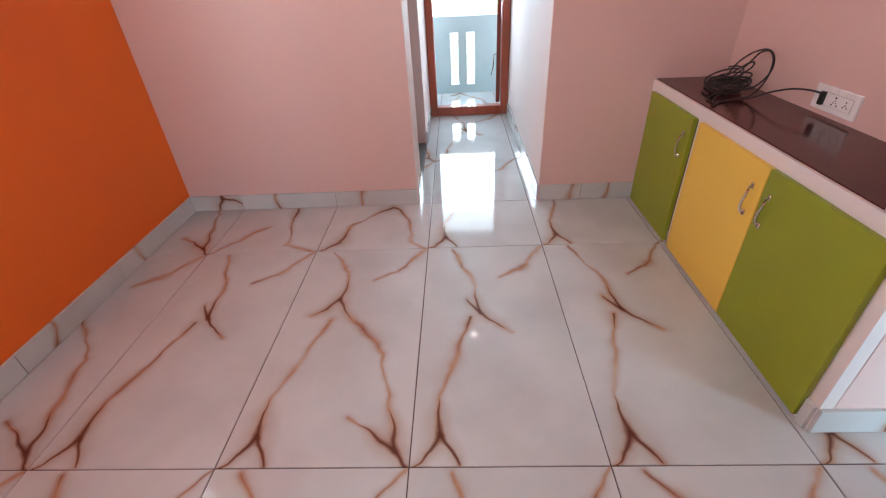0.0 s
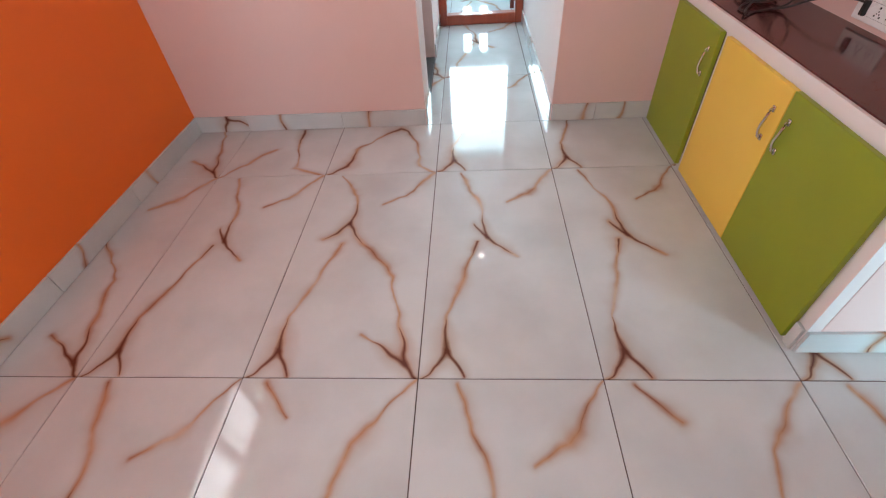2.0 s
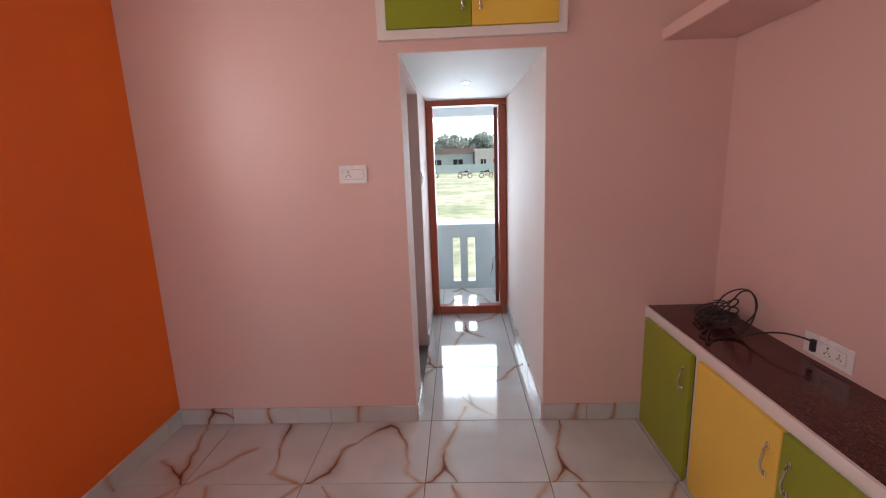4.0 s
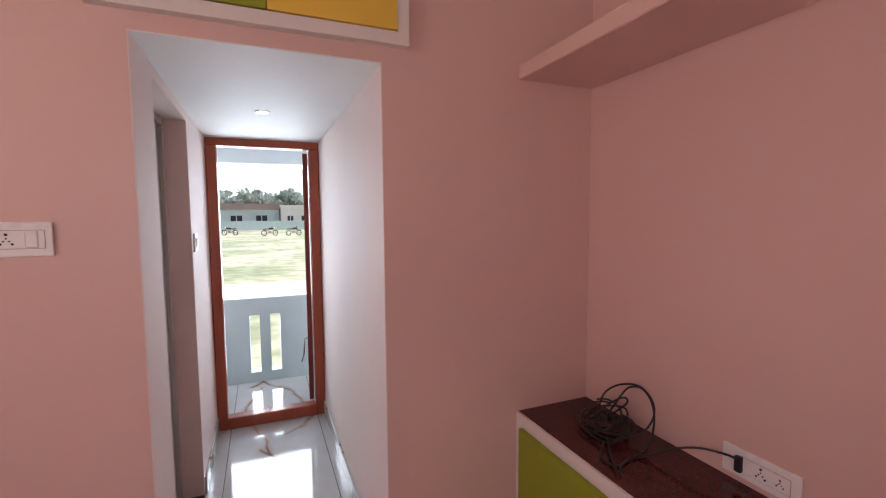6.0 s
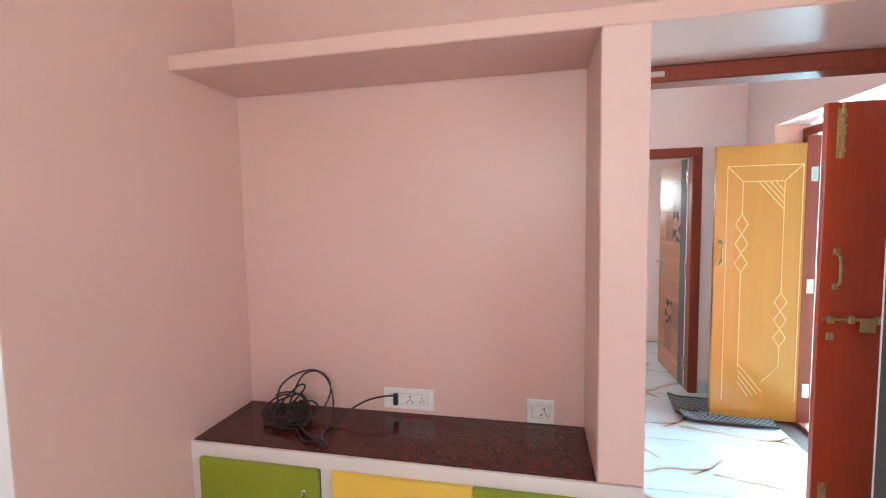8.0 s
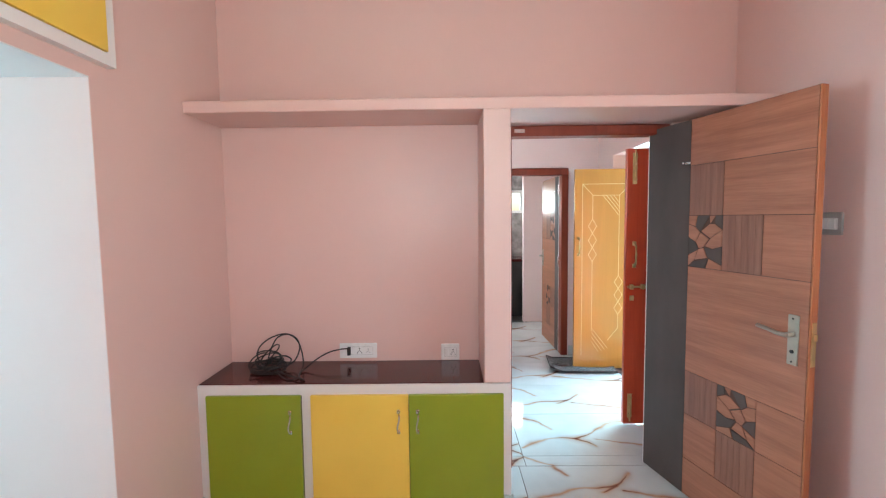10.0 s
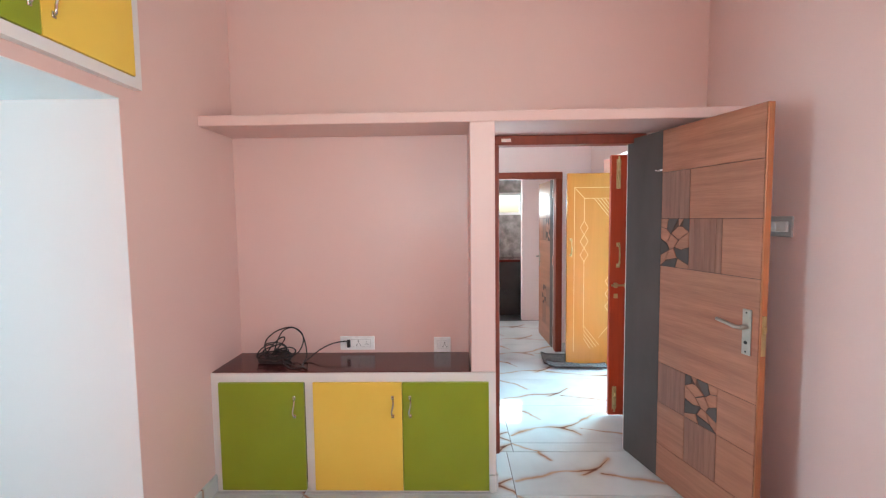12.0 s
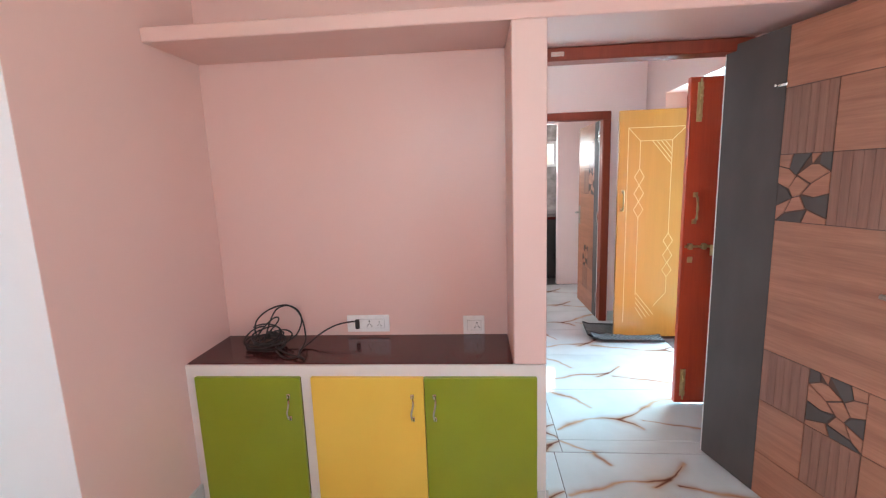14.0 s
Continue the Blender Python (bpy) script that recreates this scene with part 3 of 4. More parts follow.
bed_frame = door_frame("door_frame_bedroom", pose(E + 0.03, DY1 - 0.004, 0, 0, 0, -90), DY1 - DY0 - 0.008, HEAD - 0.002, 0.10, 0.06, "dark red-brown wooden bedroom door frame")
door_frame("door_frame_inner", pose(HX - 0.02, 1.17, 0, 0, 0, -90), 0.92, 2.06, 0.11, 0.075, "red-brown wooden frame of the inner doorway")
door_frame("door_frame_entrance", pose(2.22, S - 0.26, 0), 1.30, 2.10, 0.09, 0.06, "brown wooden entrance door frame", 0.02)

block("strike_plate", (0.075, 0.135, -0.003, 0.0, HEAD - 0.043, HEAD - 0.022), M_CHROME, bed_frame, "small steel strike plate", 0.001)
block("strike_plate", (0.057, 0.0625, 0.02, 0.045, 0.98, 1.14), M_BRASS, bed_frame, "brass strike plate", 0.001)

# ---- doors ----
SHARDS = [
    ([(0, 1), (0.26, 1), (0.20, 0.80), (0, 0.84)], 0), ([(0.28, 1), (0.62, 1), (0.36, 0.70), (0.22, 0.80)], 1), ([(0.64, 1), (0.80, 1), (0.66, 0.86)], 0),
    ([(0.82, 1), (1, 1), (1, 0.76), (0.80, 0.86)], 1), ([(0.64, 0.84), (0.78, 0.84), (0.98, 0.74), (0.66, 0.58), (0.40, 0.70)], 0),
    ([(0, 0.82), (0.20, 0.78), (0.34, 0.68), (0.22, 0.50), (0, 0.58)], 0), ([(0, 0.56), (0.20, 0.48), (0.30, 0.36), (0, 0.24)], 1),
    ([(0.24, 0.50), (0.38, 0.67), (0.62, 0.56), (0.46, 0.40), (0.33, 0.37)], 0), ([(0.68, 0.57), (1, 0.73), (1, 0.44), (0.74, 0.38), (0.52, 0.42)], 0),
    ([(0, 0.22), (0.28, 0.33), (0.16, 0.12), (0, 0.02)], 0), ([(0.32, 0.35), (0.46, 0.38), (0.58, 0.20), (0.20, 0.14)], 0),
    ([(0.50, 0.39), (0.74, 0.36), (1, 0.42), (1, 0.10), (0.62, 0.21)], 1), ([(0.20, 0.11), (0.60, 0.18), (0.52, 0), (0.04, 0)], 1), ([(0.64, 0.18), (1, 0.07), (1, 0), (0.56, 0)], 0)]


def laminate_door(name, m, width, height, label, st=0.30, hinges=True):
    """A flush door: charcoal strip at the hinge, laminate fields, ribbed fields and two mosaics. Hinge edge at x = 0, show face towards -y."""
    ob = thing(name, m, label, "door")
    ob["kind"] = "structure"
    th = 0.032
    block("core", (0.0, width, 0.003, th, 0.008, height), M_GROOVE, ob)
    block("lipping", (width, width + 0.008, -0.001, th + 0.002, 0.008, height), M_LIP, ob, "red-brown hardwood edge", 0.002)
    block("lipping", (-0.008, 0, -0.001, th + 0.002, 0.008, height), M_FRAME_WHITE, ob, "pale painted hinge edge", 0.002)
    block("back_panel", (0.0, width, th, th + 0.003, 0.008, height), M_WALNUT, ob)
    block("hinge_strip", (0.001, st - 0.001, -0.001, 0.003, 0.008, height), M_GREY, ob, "charcoal grey laminate strip")
    third = (width - st) / 3
    u = [st, st + third, st + 2 * third, width]
    g = 0.0016

    def field(u0, u1, z0, z1, mat=M_WALNUT):
        block("panel", (u0 + g, u1 - g, -0.001, 0.003, z0 + g, z1 - g), mat, ob)

    def ribs(u0, u1, z0, z1):
        k = 6
        for i in range(k):
            a, b = u0 + g + (u1 - u0 - 2 * g) * i / k, u0 + g + (u1 - u0 - 2 * g) * (i + 1) / k
            block("slat", (a + 0.0005, b - 0.0007, -0.001, 0.003, z0 + g, z1 - g), M_RIB, ob)

    def mosaic(u0, u1, z0, z1, turn):
        for outline, grey in SHARDS:
            bm = bmesh.new()
            cx, cy = sum(p[0] for p in outline) / len(outline), sum(p[1] for p in outline) / len(outline)
            pts = []
            for x, y in outline:
                x, y = cx + (x - cx) * 1.008, cy + (y - cy) * 1.008
                if turn:
                    x, y = 1 - x, y
                pts.append((u0 + g + x * (u1 - u0 - 2 * g), z0 + g + y * (z1 - z0 - 2 * g)))
            prism(bm, pts, -0.001, 0.003, lambda a, b, d: Vector((a, d, b)))
            part("shard", bm, M_GREY if grey else M_WALNUT, ob)

    zz = [0.008, 0.214, 0.464, 0.70, 1.267, 1.536, 1.796, height]
    field(u[0], u[3], zz[6], zz[7])
    ribs(u[0], u[1], zz[5], zz[6]), field(u[1], u[3], zz[5], zz[6])
    mosaic(u[0], u[1], zz[4], zz[5], False), ribs(u[1], u[2], zz[4], zz[5]), field(u[2], u[3], zz[4], zz[5])
    field(u[0], u[3], zz[3], zz[4])
    ribs(u[0], u[1], zz[2], zz[3]), mosaic(u[1], u[2], zz[2], zz[3], True), field(u[2], u[3], zz[2], zz[3])
    field(u[0], u[1], zz[1], zz[2]), ribs(u[1], u[2], zz[1], zz[2]), field(u[2], u[3], zz[1], zz[2])
    field(u[0], u[3], zz[0], zz[1])
    # lever handle on a long plate
    hx = width - 0.055
    plate = block("handle_plate", (hx - 0.022, hx + 0.022, -0.009, -0.001, 0.915, 1.125), M_NICKEL, ob, "satin nickel handle plate", 0.003, 2)
    bm = bmesh.new()
    rod(bm, (hx, -0.009, 1.045), (hx, -0.042, 1.045), 0.011)
    tube(bm, [(hx + 0.006, -0.046, 1.045), (hx - 0.03, -0.05, 1.045), (hx - 0.07, -0.05, 1.053), (hx - 0.125, -0.046, 1.058)], 0.009)
    part("lever", bm, M_NICKEL, plate, "satin nickel lever", True)
    bm = bmesh.new()
    rod(bm, (hx, -0.0095, 0.972), (hx, -0.0125, 0.972), 0.008)
    rod(bm, (hx, -0.0095, 1.110), (hx, -0.011, 1.110), 0.004)
    rod(bm, (hx, -0.0095, 0.930), (hx, -0.011, 0.930), 0.004)
    part("keyhole", bm, M_PIN, plate)
    lock = block("lock_plate", (width + 0.008, width + 0.011, 0.004, 0.028, 0.925, 1.105), M_BRASS, ob, "brass mortise lock plate", 0.001)
    block("latch", (width + 0.011, width + 0.02, 0.009, 0.023, 1.03, 1.06), M_BRASS, lock, "", 0.002)
    for z in (0.22, 1.05, 1.83) if hinges else ():
        bm = bmesh.new()
        box(bm, -0.012, 0.022, -0.004, -0.001, z - 0.05, z + 0.05, 0.001)
        rod(bm, (-0.009, -0.006, z - 0.052), (-0.009, -0.006, z + 0.052), 0.006)
        part("hinge", bm, M_CHROME, ob, "steel butt hinge")
    bm = bmesh.new()
    box(bm, st - 0.035, st + 0.01, -0.008, -0.001, 1.806, 1.818, 0.002)
    rod(bm, (st - 0.03, -0.008, 1.812), (st - 0.03, -0.02, 1.812), 0.005)
    part("door_catch", bm, M_CHROME, ob, "small steel door catch")
    return ob


# bedroom door: hinge at the south jamb, swung into the room; show face to the north
bed_door = laminate_door("door_bedroom", pose(1.791, 0.368, 0, 0, 0, 180 + 14.3), 0.935, 2.035, "open laminate door with charcoal strip and mosaic insets", 0.312, hinges=False)
inner_door = laminate_door("door_inner", pose(HX + 0.09, 0.328, 0, 0, 0, 1.6) @ Matrix.Diagonal((1, -1, 1, 1)), 0.72, 1.985, "open laminate inner door with charcoal hinge strip", 0.14)


def bathroom_door(m, width, height):
    """A plain moulded leaf in a slim frame; hinge edge at x = 0, show face towards +y."""
    ob = thing("door_bathroom", m, "closed pale grey moulded bathroom door in slim frame", "door")
    ob["kind"] = "structure"
    block("leaf", (0.036, width - 0.036, -0.03, 0.0, 0.016, height - 0.036), M_PVC, ob, "", 0.003, 2)
    for z0, z1 in ((0.16, 0.92), (1.04, 1.84)):
        block("panel", (0.15, width - 0.15, -0.002, 0.006, z0, z1), M_PVC, ob, "", 0.004, 2)
    block("jamb", (0.0, 0.034, -0.034, 0.020, 0.016, height - 0.036), M_PVC, ob, "", 0.003)
    block("jamb", (width - 0.034, width, -0.034, 0.020, 0.016, height - 0.036), M_PVC, ob, "", 0.003)
    block("head", (0.0, width, -0.034, 0.020, height - 0.034, height), M_PVC, ob, "", 0.003)
    for z in (0.30, 0.98, 1.70):
        bm = bmesh.new()
        rod(bm, (0.037, 0.004, z - 0.04), (0.037, 0.004, z + 0.04), 0.005, sides=8)
        for k in (-0.022, 0.022):
            rod(bm, (0.018, 0.019, z + k), (0.018, 0.0225, z + k), 0.005, sides=8)
        part("hinge", bm, M_NICKEL, ob, "steel butt hinge")
    bm = bmesh.new()
    rod(bm, (width - 0.09, -0.001, 1.0), (width - 0.09, 0.035, 1.0), 0.010)
    rod(bm, (width - 0.09, 0.035, 1.0), (width - 0.09, 0.055, 1.0), 0.022, 0.018, 16)
    part("knob", bm, M_CHROME, ob, "round steel knob")
    return ob


bath_door = bathroom_door(pose(CL - 0.122, 3.924, 0, 0, 0, -90), 0.762, 2.018)


def strip(bm, a, b, w, y0, y1):
    """A flat bar from a to b in the door's plane."""
    a, b = Vector(a), Vector(b)
    d = (b - a).normalized() * w / 2
    s = Vector((-d.y, d.x))
    prism(bm, [(a + s - d)[:], (b + s + d)[:], (b - s + d)[:], (a - s - d)[:]], y0, y1, lambda u, v, t: Vector((u, t, v)))


def entrance_leaf_yellow(m, width, height):
    ob = thing("door_entrance_yellow", m, "open golden yellow entrance leaf with pale inlaid lines", "door")
    ob["kind"] = "structure"
    block("leaf", (0, width, 0, 0.035, 0.012, height), M_YDOOR, ob, "", 0.003, 2)

    def line(points, nm="inlay_line"):
        bm = bmesh.new()
        for a, b in zip(points, points[1:]):
            strip(bm, a, b, 0.0055, -0.0015, 0.001)
        part(nm, bm, M_LINE, ob, "pale inlaid line")

    l0, r0, b0, t0 = 0.075, width - 0.075, 0.15, height - 0.145
    line([(l0, b0), (l0, t0), (r0, t0), (r0, b0 + 0.02)])
    l1, r1, b1, t1 = 0.175, width - 0.185, 0.40, height - 0.255
    top, low = 1.51, 1.09
    line([(l1, low), (l1, b1)]), line([(l1, top), (l1, t1), (r1, t1)])
    line([(r1, t1), (r1, 0.95)]), line([(r1, 0.56), (r1, 0.42), (r1 - 0.10, 0.30)])
    line([(l0, t0), (l1, t1)]), line([(r0, t0), (r1, t1)])
    h = (top - low) / 3
    for i in range(3):
        z = low + i * h
        line([(l1, z), (l1 + 0.04, z + h / 2), (l1, z + h), (l1 - 0.04, z + h / 2), (l1, z)], "inlay_diamond")
    for i in range(3):
        z = 0.56 + i * 0.13
        line([(r1, z), (r1 + 0.04, z + 0.065), (r1, z + 0.13), (r1 - 0.04, z + 0.065), (r1, z)], "inlay_diamond")
    for i in range(4):
        line([(r1 - 0.16 + 0.035 * i, t1 - 0.004), (r1, t1 - 0.20 + 0.042 * i)], "inlay_ray")
        line([(l1 + 0.004, 0.42 - 0.045 * i), (l1 + 0.16 - 0.03 * i, 0.22 - 0.012 * i)], "inlay_ray")
    bm = bmesh.new()
    tube(bm, [(0.04, -0.002, 1.16), (0.04, -0.03, 1.18), (0.04, -0.036, 1.24), (0.04, -0.03, 1.30), (0.04, -0.002, 1.32)], 0.008)
    box(bm, 0.026, 0.054, -0.004, 0.001, 1.145, 1.175, 0.002)
    box(bm, 0.026, 0.054, -0.004, 0.001, 1.305, 1.335, 0.002)
    part("pull_handle", bm, M_BRASS, ob, "brass pull handle", True)
    for z in (0.25, 1.0, 1.78):
        block("hinge", (width - 0.03, width + 0.012, -0.004, 0.0, z - 0.05, z + 0.05), M_CHROME, ob, "", 0.001)
    return ob


def tower_bolt(ob, x, z0, z1, up):
    bm = bmesh.new()
    box(bm, x - 0.016, x + 0.016, -0.004, 0.0, z0, z1, 0.001)
    rod(bm, (x, -0.010, z0 - (0 if up else 0.02)), (x, -0.010, z1 + (0.02 if up else 0)), 0.006)
    for k in (0.15, 0.5, 0.85):
        z = z0 + (z1 - z0) * k
        box(bm, x - 0.013, x + 0.013, -0.017, -0.003, z - 0.008, z + 0.008, 0.002)
    rod(bm, (x, -0.010, (z0 + z1) / 2 + 0.03), (x, -0.034, (z0 + z1) / 2 + 0.03), 0.005)
    part("tower_bolt", bm, M_BRASS, ob, "brass tower bolt")


def entrance_leaf_red(m, width, height):
    ob = thing("door_entrance_red", m, "open red-brown entrance leaf with brass bolts", "door")
    ob["kind"] = "structure"
    block("leaf", (0, width, 0, 0.035, 0.012, height), M_REDDOOR, ob, "", 0.003, 2)
    tower_bolt(ob, 0.055, 1.76, 1.98, True), tower_bolt(ob, 0.045, 0.06, 0.24, False)
    bm = bmesh.new()
    tube(bm, [(0.06, -0.002, 1.18), (0.06, -0.03, 1.20), (0.06, -0.036, 1.26), (0.06, -0.03, 1.32), (0.06, -0.002, 1.34)], 0.008)
    box(bm, 0.046, 0.074, -0.004, 0.001, 1.165, 1.195, 0.002)
    box(bm, 0.046, 0.074, -0.004, 0.001, 1.325, 1.355, 0.002)
    part("pull_handle", bm, M_BRASS, ob, "brass pull handle", True)
    bm = bmesh.new()
    rod(bm, (0.01, -0.014, 1.03), (0.26, -0.014, 1.03), 0.008)
    for x in (0.04, 0.12, 0.23):
        box(bm, x - 0.012, x + 0.012, -0.026, 0.0, 1.012, 1.048, 0.003)
    box(bm, 0.15, 0.21, -0.03, -0.022, 0.975, 1.04, 0.002)
    part("aldrop", bm, M_BRASS, ob, "brass sliding aldrop bolt")
    block("lock_plate", (0.03, 0.06, -0.01, 0.0, 0.93, 0.965), M_BRASS, ob, "", 0.002)
    return ob


# leaves stand square to the wall; free edge north, show face west
entrance_leaf_yellow(pose(3.462, 0.318, 0, 0, 0, -90), 0.62, 1.995)
entrance_leaf_red(pose(2.283, 0.297, 0, 0, 0, -90), 0.60, 2.01)

# balcony door leaf, swung outwards, seen on its edge
bal = thing("door_balcony", pose(CR - 0.075, CN + 0.085, 0, 0, 0, 84), "balcony door leaf swung outwards, seen on edge", "door")
bal["kind"] = "structure"
block("leaf", (0, 0.60, 0, 0.035, 0.09, 2.0), M_REDWOOD, bal, "", 0.003, 2)
tower_bolt(bal, 0.55, 1.70, 1.92, True)
for ch in bal.children:
    if ch.name.startswith("tower_bolt"):
        ch.matrix_basis = Matrix.Translation((0, 0.035, 0)) @ Matrix.Diagonal((1, -1, 1, 1))
bm = bmesh.new()
tube(bm, [(0.52, 0.036, 0.45), (0.50, 0.07, 0.44), (0.50, 0.075, 0.36), (0.52, 0.08, 0.30), (0.50, 0.10, 0.24)], 0.006)
box(bm, 0.50, 0.54, 0.035, 0.042, 0.40, 0.50, 0.002)
part("door_hook", bm, M_CHROME, bal, "dangling steel door hook", True)

# ---- high window in the orange wall ----
win = thing("window_1", pose(W, WY0, WZ0), "small high window with grille and cream reveal", "window")
win["kind"] = "structure"
ww, wh = WY1 - WY0, WZ1 - WZ0
bm = bmesh.new()
for d in ((-0.2, -0.002, 0.0, 0.012, 0, wh), (-0.2, -0.002, ww - 0.012, ww, 0, wh), (-0.2, -0.002, 0.012, ww - 0.012, wh - 0.012, wh)):
    box(bm, *d)
part("reveal", bm, M_CREAM, win, "cream painted reveal")
block("window_sill", (-0.2, -0.002, 0.012, ww - 0.012, 0, 0.014), M_WHITE, win, "pale sill")
bm = bmesh.new()
for d in ((-0.15, -0.11, 0.012, 0.062, 0.014, wh - 0.012), (-0.15, -0.11, ww - 0.062, ww - 0.012, 0.014, wh - 0.012), (-0.15, -0.11, 0.062, ww - 0.062, 0.014, 0.06), (-0.15, -0.11, 0.062, ww - 0.062, wh - 0.058, wh - 0.012), (-0.15, -0.11, ww / 2 - 0.025, ww / 2 + 0.025, 0.06, wh - 0.058)):
    box(bm, *d)
part("window_frame", bm, M_REDWOOD, win, "red-brown wooden window frame")
for k in range(1, 6):
    z = 0.06 + (wh - 0.118) * k / 6
    bm = bmesh.new()
    rod(bm, (-0.10, 0.02, z), (-0.10, ww - 0.02, z), 0.010, sides=8)
    part("grille_bar", bm, M_WHITE, win)
for k in range(1, 5):
    y = ww * k / 5
    bm = bmesh.new()
    rod(bm, (-0.085, y, 0.02), (-0.085, y, wh - 0.02), 0.010, sides=8)
    part("grille_upright", bm, M_WHITE, win)

# front window added out of view behind the first viewpoint, for fill light
fw = thing("window_3", pose(-0.8, S, 0.95), "unseen added front window, wooden with plain mullion", "window")
fw["kind"] = "structure"
bm = bmesh.new()
for d in ((0, 0.06, -0.24, -0.19, 0, 1.15), (1.14, 1.2, -0.24, -0.19, 0, 1.15), (0.06, 1.14, -0.24, -0.19, 0, 0.06), (0.06, 1.14, -0.24, -0.19, 1.09, 1.15), (0.57, 0.63, -0.24, -0.19, 0.06, 1.09)):
    box(bm, *d)
part("window_frame", bm, M_REDWOOD, fw)

# ---- cabinet under the niche ----
CF, CT = 1.335, 0.697
cab = thing("low_cabinet", pose(0, 0, 0), "built-in low cabinet with green and yellow doors", "cabinet")
bm = bmesh.new()
for d in ((CF, CF + 0.04, 1.256, N, 0.640, CT - 0.004), (CF, CF + 0.04, 2.318, N, 0.0, 0.03), (CF, CF + 0.04, 1.256, 2.28, 0.0, 0.03), (CF, CF + 0.04, 2.817, N, 0.03, 0.640), (CF, CF + 0.04, 2.282, 2.330, 0.0, 0.640), (CF, CF + 0.04, 1.256, 1.30, 0.03, 0.640)):
    box(bm, *d)
part("face_frame", bm, M_FRAME_WHITE, cab, "off-white painted plaster surround")
block("body", (CF + 0.04, E, 1.394, N - 0.001, 0.0, 0.66), M_EDGE, cab)


def bow_handle(parent, x, y, z0, z1, out=-1):
    bm = bmesh.new()
    n = 12
    pts = []
    for i in range(n + 1):
        s = i / n
        pts.append((x + out * (0.004 + 0.015 * math.sin(math.pi * s) ** 0.4), y + 0.005 * math.sin(math.tau * s), z0 + (z1 - z0) * s))
    tube(bm, pts, 0.0048, 8)
    box(bm, x - 0.006, x + 0.001, y - 0.008, y + 0.008, z0 - 0.006, z0 + 0.016, 0.002)
    box(bm, x - 0.006, x + 0.001, y - 0.008, y + 0.008, z1 - 0.016, z1 + 0.006, 0.002)
    return bm


for nm, y0, y1, mat, hy, lab in (("door", 2.332, 2.815, M_GREEN, 2.385, "olive green laminate door"), ("door", 1.781, 2.280, M_YELLOW, 1.832, "mustard yellow laminate door"), ("door", 1.297, 1.778, M_GREEN, 1.735, "olive green laminate door")):
    d = block(nm, (CF - 0.022, CF - 0.002, y0, y1, 0.020, 0.645), mat, cab, lab, 0.0025, 2)
    part("handle", bow_handle(d, CF - 0.022, hy, 0.45, 0.565), M_CHROME, d, "chrome bow handle", True)
top = structure("granite_top", [(CF + 0.012, E - 0.001, 1.393, N - 0.001, CT - 0.030, CT)], M_GRANITE, "polished maroon granite cabinet top", 0.002)
top["kind"], top["category"] = "object", "countertop"

# ---- loft cupboard above the passage ----
LX0, LX1, LZ0, LZ1 = -0.072, 0.864, 2.122, 2.96
loft = thing("loft_cupboard", pose(0, N, 0), "wall loft cupboard with green and yellow doors", "cupboard")
bm = bmesh.new()
for d in ((LX0, LX1, -0.035, 0.0, LZ0, 2.166), (LX0, LX0 + 0.045, -0.035, 0.0, 2.166, LZ1), (LX1 - 0.042, LX1, -0.035, 0.0, 2.166, LZ1), (LX0 + 0.045, LX1 - 0.042, -0.035, 0.0, 2.92, LZ1)):
    box(bm, *d)
part("face_frame", bm, M_FRAME_WHITE, loft, "off-white painted surround")
block("backing", (LX0 + 0.045, LX1 - 0.042, -0.004, -0.001, 2.166, 2.92), M_EDGE, loft)
for x0, x1, mat, hx, lab in ((-0.025, 0.397, M_GREEN, 0.356, "olive green laminate door"), (0.400, 0.821, M_YELLOW, 0.442, "mustard yellow laminate door")):
    d = block("door", (x0, x1, -0.042, -0.022, 2.169, 2.917), mat, loft, lab, 0.0025, 2)
    bm = bow_handle(d, 0, 0, 2.247, 2.362)
    bmesh.ops.transform(bm, matrix=pose(hx, -0.042, 0, 0, 0, 90), verts=bm.verts[:])
    part("handle", bm, M_CHROME, d, "chrome bow handle", True)

# ---- sockets and switches ----


def holes(bm, cx, cz, s):
    """Six-pin pattern: a large earth pin over a small one, and two pairs below."""
    for x, z, r in ((0, 0.95, 0.26), (0, 0.22, 0.15), (-0.42, -0.30, 0.15), (0.42, -0.30, 0.15), (-0.85, -0.85, 0.21), (0.85, -0.85, 0.21)):
        rod(bm, (cx + x * s, -0.0125, cz + z * s), (cx + x * s, -0.0145, cz + z * s), r * s)


def wall_plate(name, m, w, h, label, sockets=(), rockers=(), inset=None, mat=M_PLASTIC):
    ob = thing(name, m, label, "socket" if sockets else "switch")
    block("plate", (-w / 2, w / 2, -0.010, 0, -h / 2, h / 2), mat, ob, "", 0.004, 2)
    a, b = inset or (-w / 2 + 0.022, w / 2 - 0.018)
    block("module_bed", (a - 0.0015, b + 0.0015, -0.0108, -0.006, -h * 0.27, h * 0.27), M_GREYPL, ob)
    block("module", (a, b, -0.0128, -0.008, -h * 0.255, h * 0.255), M_PLASTIC, ob, "", 0.001)
    for cx, s in sockets:
        bm = bmesh.new()
        holes(bm, cx, 0, s)
        part("socket_hole", bm, M_PIN, ob, "dark socket pin holes")
    for x0, x1 in rockers:
        bm = bmesh.new()
        box(bm, x0, x1, -0.0168, -0.0125, -h * 0.24, h * 0.24, 0.002)
        bmesh.ops.rotate(bm, cent=(x0, -0.0128, 0), matrix=Matrix.Rotation(radians(3), 3, "X"), verts=bm.verts[:])
        part("rocker", bm, M_PLASTIC, ob)
    return ob


